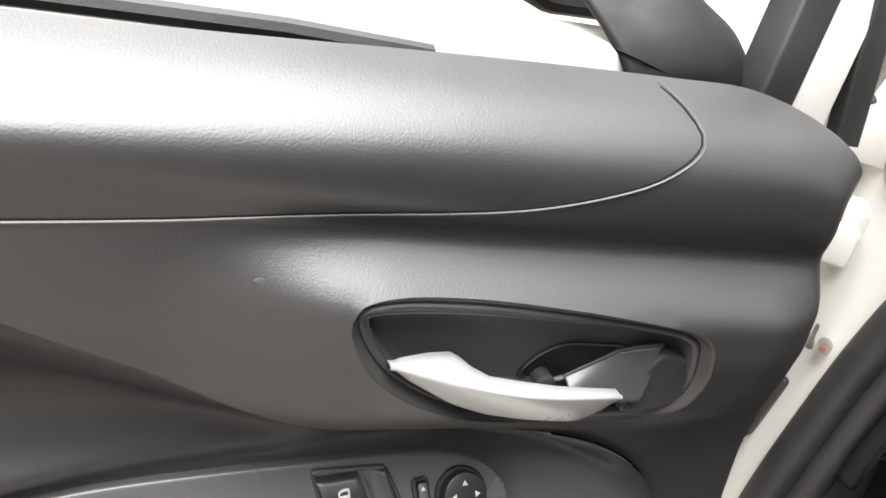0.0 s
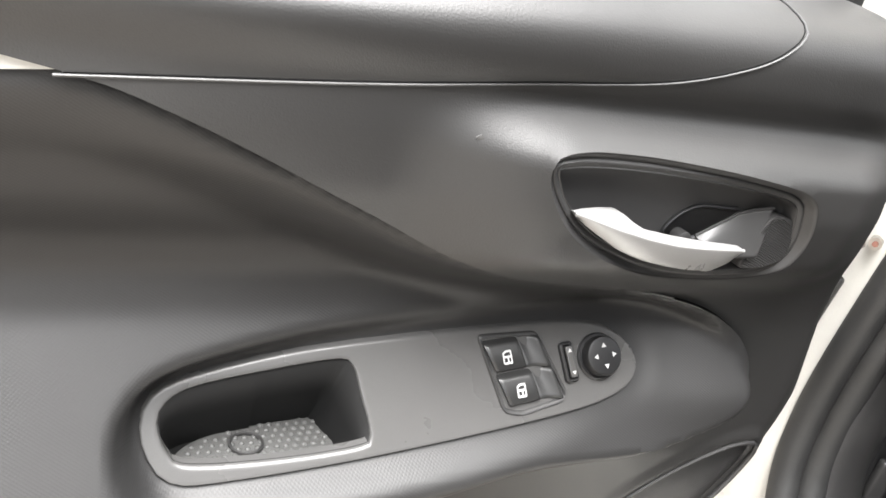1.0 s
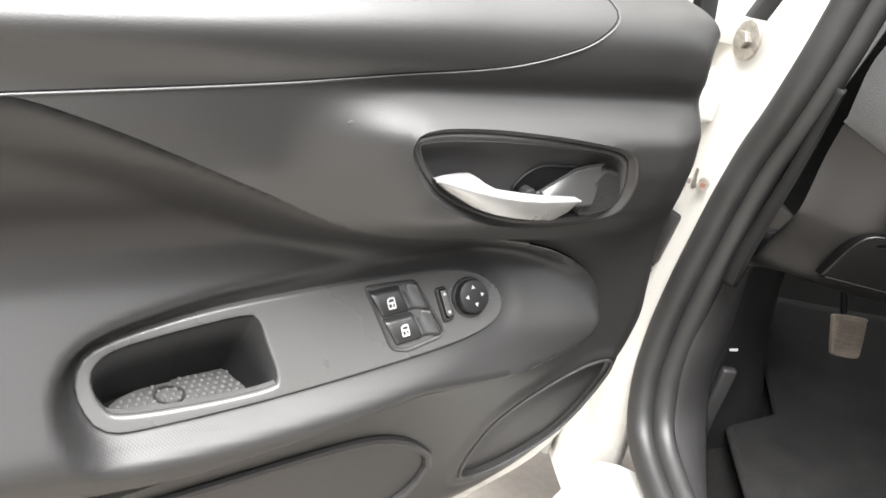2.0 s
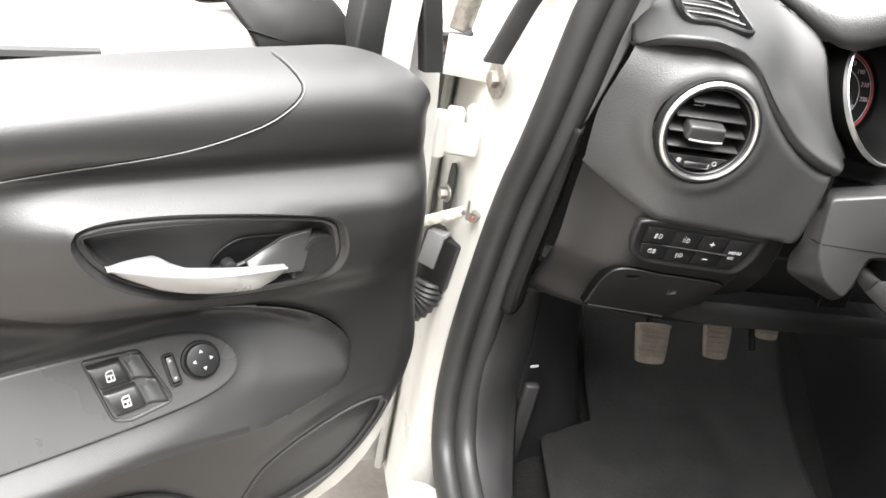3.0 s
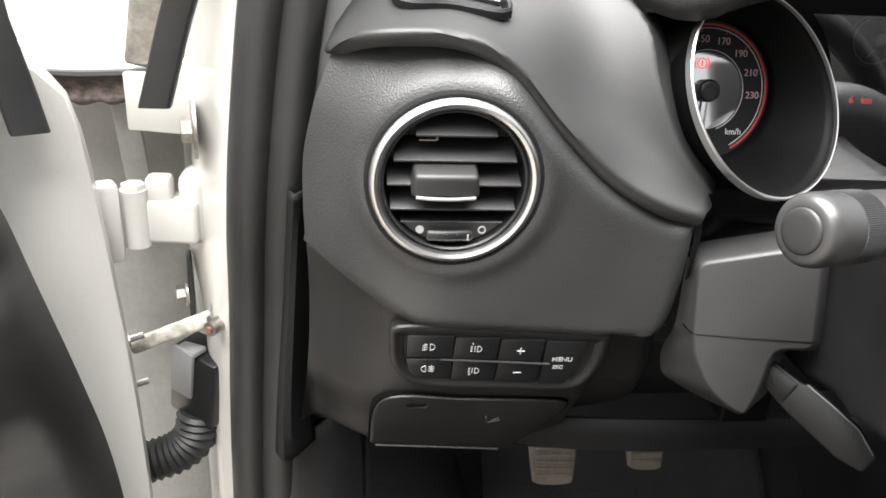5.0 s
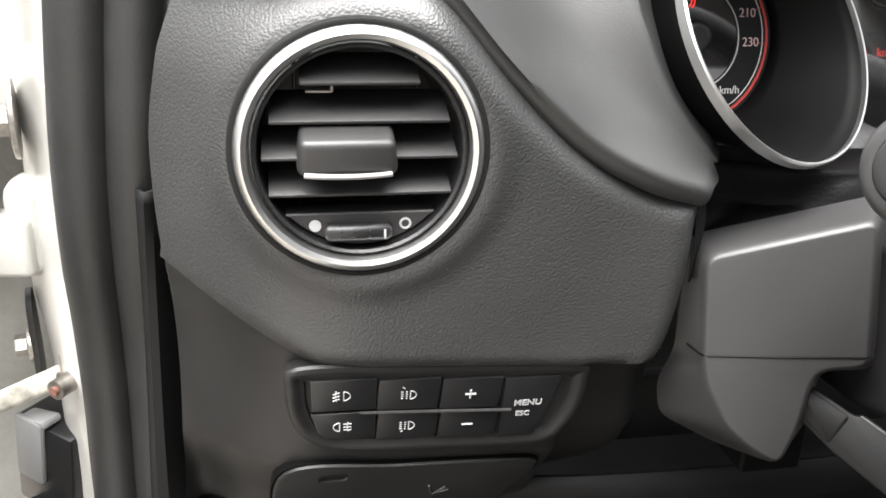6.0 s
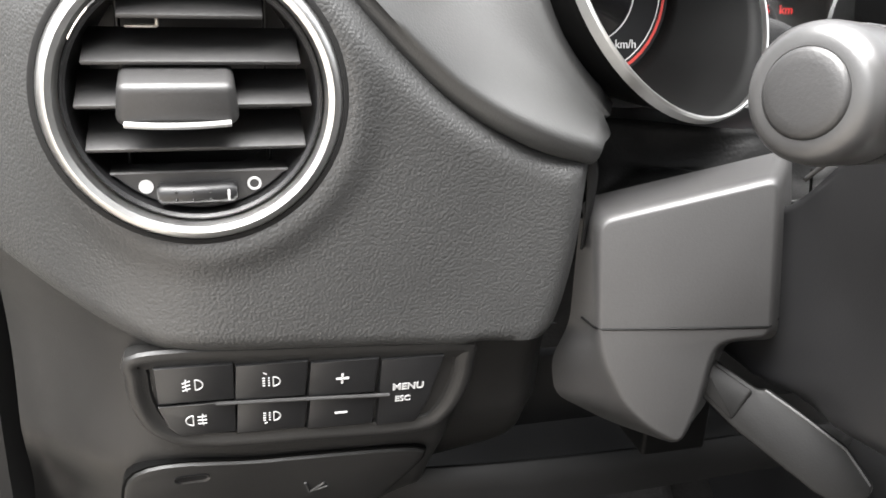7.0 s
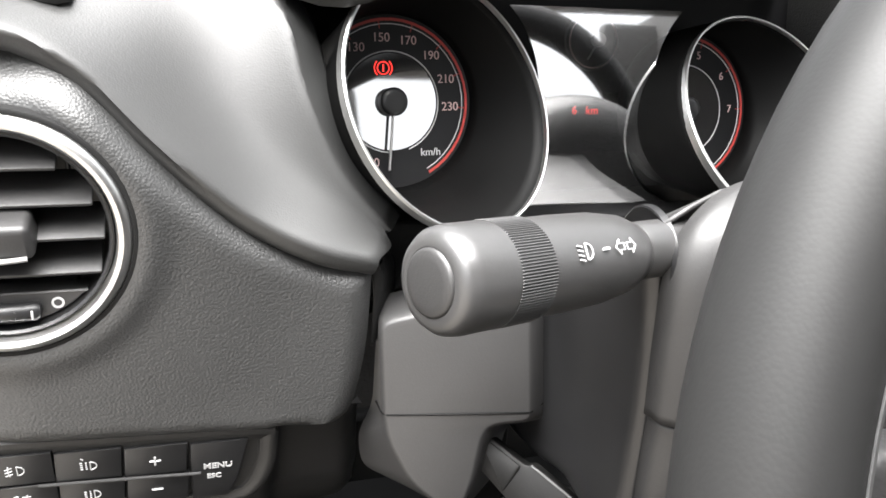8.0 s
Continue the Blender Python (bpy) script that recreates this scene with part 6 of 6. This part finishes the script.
# door check strap
check = thing("check_strap", "white painted door check strap with steel rivets", "door check", (-0.17, 0.18, 0.74))
part("strap", block((0.090, 0.008, 0.0145), Matrix.Translation((-0.196, 0.186, 0.7235)) @ Matrix.Rotation(radians(-8), 4, "Z") @ Matrix.Rotation(radians(-26), 4, "Y"), 0.004, 3), SEALER, check, "grimy white strap")
part("link", block((0.034, 0.006, 0.008), Matrix.Translation((-0.160, 0.178, 0.741)) @ Matrix.Rotation(radians(-30), 4, "Z") @ Matrix.Rotation(radians(-14), 4, "Y"), 0.002, 2), STEEL, check)
part("bracket", block((0.026, 0.020, 0.030), Matrix.Translation((-0.146, 0.172, 0.747)) @ Matrix.Rotation(radians(-40), 4, "Z"), 0.004, 2), STEEL, check)
part("rivet", tube([(-0.148, 0.165, 0.747), (-0.158, 0.148, 0.747)], 0.0065, 14), STEEL, check)
part("rivet_core", tube([(-0.1565, 0.150, 0.747), (-0.1590, 0.146, 0.747)], 0.0030, 12), RUST, check, "reddish rivet core")
for z in (0.724, 0.678):
    part("stud", tube([(-0.246, 0.160, z), (-0.230, 0.170, z + 0.001)], 0.0065, 6), STEEL, check)
    part("stud_tip", tube([(-0.230, 0.170, z + 0.001), (-0.219, 0.176, z + 0.002)], 0.0030, 8), STEEL, check)
# wiring plug and boot between door and body
plug = thing("wiring_connector", "black wiring connector with a grey clip and corrugated boot", "connector", (-0.17, 0.2, 0.62))
PM = Matrix.Translation((-0.176, 0.200, 0.664)) @ Matrix.Rotation(radians(-35), 4, "Z") @ Matrix.Rotation(radians(8), 4, "Y")
part("housing", block((0.052, 0.034, 0.072), PM, 0.004, 2), BLACK, plug)
part("clip", block((0.024, 0.005, 0.050), PM @ Matrix.Translation((-0.008, -0.0190, 0.016)), 0.002, 2), GREYTRIM, plug, "grey locking clip")
part("clip_lug", block((0.026, 0.016, 0.006), PM @ Matrix.Translation((-0.007, -0.0125, 0.0375)) @ Matrix.Rotation(radians(-14), 4, "Y"), 0.002, 2), GREYTRIM, plug)
bp_ = spline([(-0.182, 0.196, 0.632), (-0.188, 0.192, 0.606), (-0.208, 0.188, 0.590), (-0.250, 0.182, 0.580)], 28)
part("boot", tube(bp_, [0.018 + (0.0026 if k % 2 else 0) for k in range(28)], 16), RUBBER, plug, "corrugated rubber boot")

# ---- added cabin shell out of view: roof, far side and back close the space and shape light ----
shell = thing("light_blocking_shell", "unseen dark roof, seats and walls added to shape light and reflections", "car body", (0.6, -0.6, 0.2), kind="structure")
part("roof", block((1.42, 0.90, 0.04), Matrix.Translation((0.70, -0.900, 1.48)), 0.01), LINER, shell)
part("seat_cushion", block((0.50, 0.50, 0.26), Matrix.Translation((0.37, -0.70, 0.44)), 0.05, 4), LINER, shell)
part("seat_back", block((0.48, 0.14, 0.66), Matrix.Translation((0.37, -1.02, 0.86)) @ Matrix.Rotation(radians(14), 4, "X"), 0.05, 4), LINER, shell)
part("middle_post", block((0.08, 0.20, 1.0), Matrix.Translation((-0.03, -1.12, 0.95)), 0.02, 3), LINER, shell)
part("rear_wall", block((0.80, 0.04, 0.52), Matrix.Translation((0.38, -1.50, 1.22)), 0.01), LINER, shell)
part("rear_ledge", block((0.64, 0.04, 0.08), Matrix.Translation((1.09, -1.50, 0.98)), 0.01), LINER, shell)
# Added wall, narrows the rear opening so the lens mirrors dark on the right.
part("rear_reflection_block", block((0.18, 0.04, 0.52), Matrix.Translation((1.31, -1.50, 1.22)), 0.01), LINER, shell)
part("rear_door", block((0.06, 1.1, 0.72), Matrix.Translation((-0.04, -1.74, 0.62)), 0.02, 3), PAINT, shell)
part("rear_quarter", block((0.05, 0.9, 0.50), Matrix.Translation((-0.02, -1.95, 1.22)), 0.02, 3), LINER, shell)
# Unseen side wall, added to darken what the cluster lens mirrors.
part("far_reflection_block", block((0.04, 1.2, 0.62), Matrix.Translation((1.40, -1.15, 1.20)), 0.01), LINER, shell)
part("far_side", block((0.04, 2.2, 0.75), Matrix.Translation((1.40, -0.4, 0.58)), 0.01), LINER, shell)
part("seat_wall", block((1.4, 0.04, 0.75), Matrix.Translation((0.68, -1.48, 0.6)), 0.01), LINER, shell)
part("bulkhead", block((1.5, 0.03, 0.75), Matrix.Translation((0.66, 0.60, 0.65)), 0.01), LINER, shell)

# rubber strips and recess at the top of the pillar
strips = thing("pillar_rubber", "black rubber strip on the windscreen pillar edge", "rubber strip", (-0.16, 0.15, 0.93))
part("strip", bar([(-0.178, 0.120, 0.942), (-0.169, 0.117, 0.970), (-0.154, 0.112, 1.015), (-0.128, 0.100, 1.075), (-0.088, 0.08, 1.165)], 0.022, 0.012), RUBBER, strips)
wing = thing("wing_gasket", "weathered black rubber gasket at the top of the wing", "gasket", (-0.24, 0.22, 0.93))
part("gasket", sheet(lambda a, b: Vector((-0.34 + 0.145 * a, 0.196 + 0.004 * math.sin(3 * b) + 0.0008 * math.sin(40 * a + 9 * b), 0.924 + 0.019 * b + 0.0006 * math.sin(23 * a) * (b - 0.5) + 0.003 * a ** 6)), np.linspace(0, 1, 60), np.linspace(0, 1, 8)), OLDRUBBER, wing, "cracked brownish rubber face", thick=0.006)
part("gasket_lip", tube([(-0.300, 0.198, 0.945), (-0.25, 0.198, 0.9445), (-0.200, 0.198, 0.947), (-0.190, 0.198, 0.954)], 0.004, 8), RUBBER, wing)
part("bracket", block((0.028, 0.012, 0.10), Matrix.Translation((-0.196, 0.206, 1.000)) @ Matrix.Rotation(radians(10), 4, "Y"), 0.004, 2), STEEL, wing, "steel bracket")
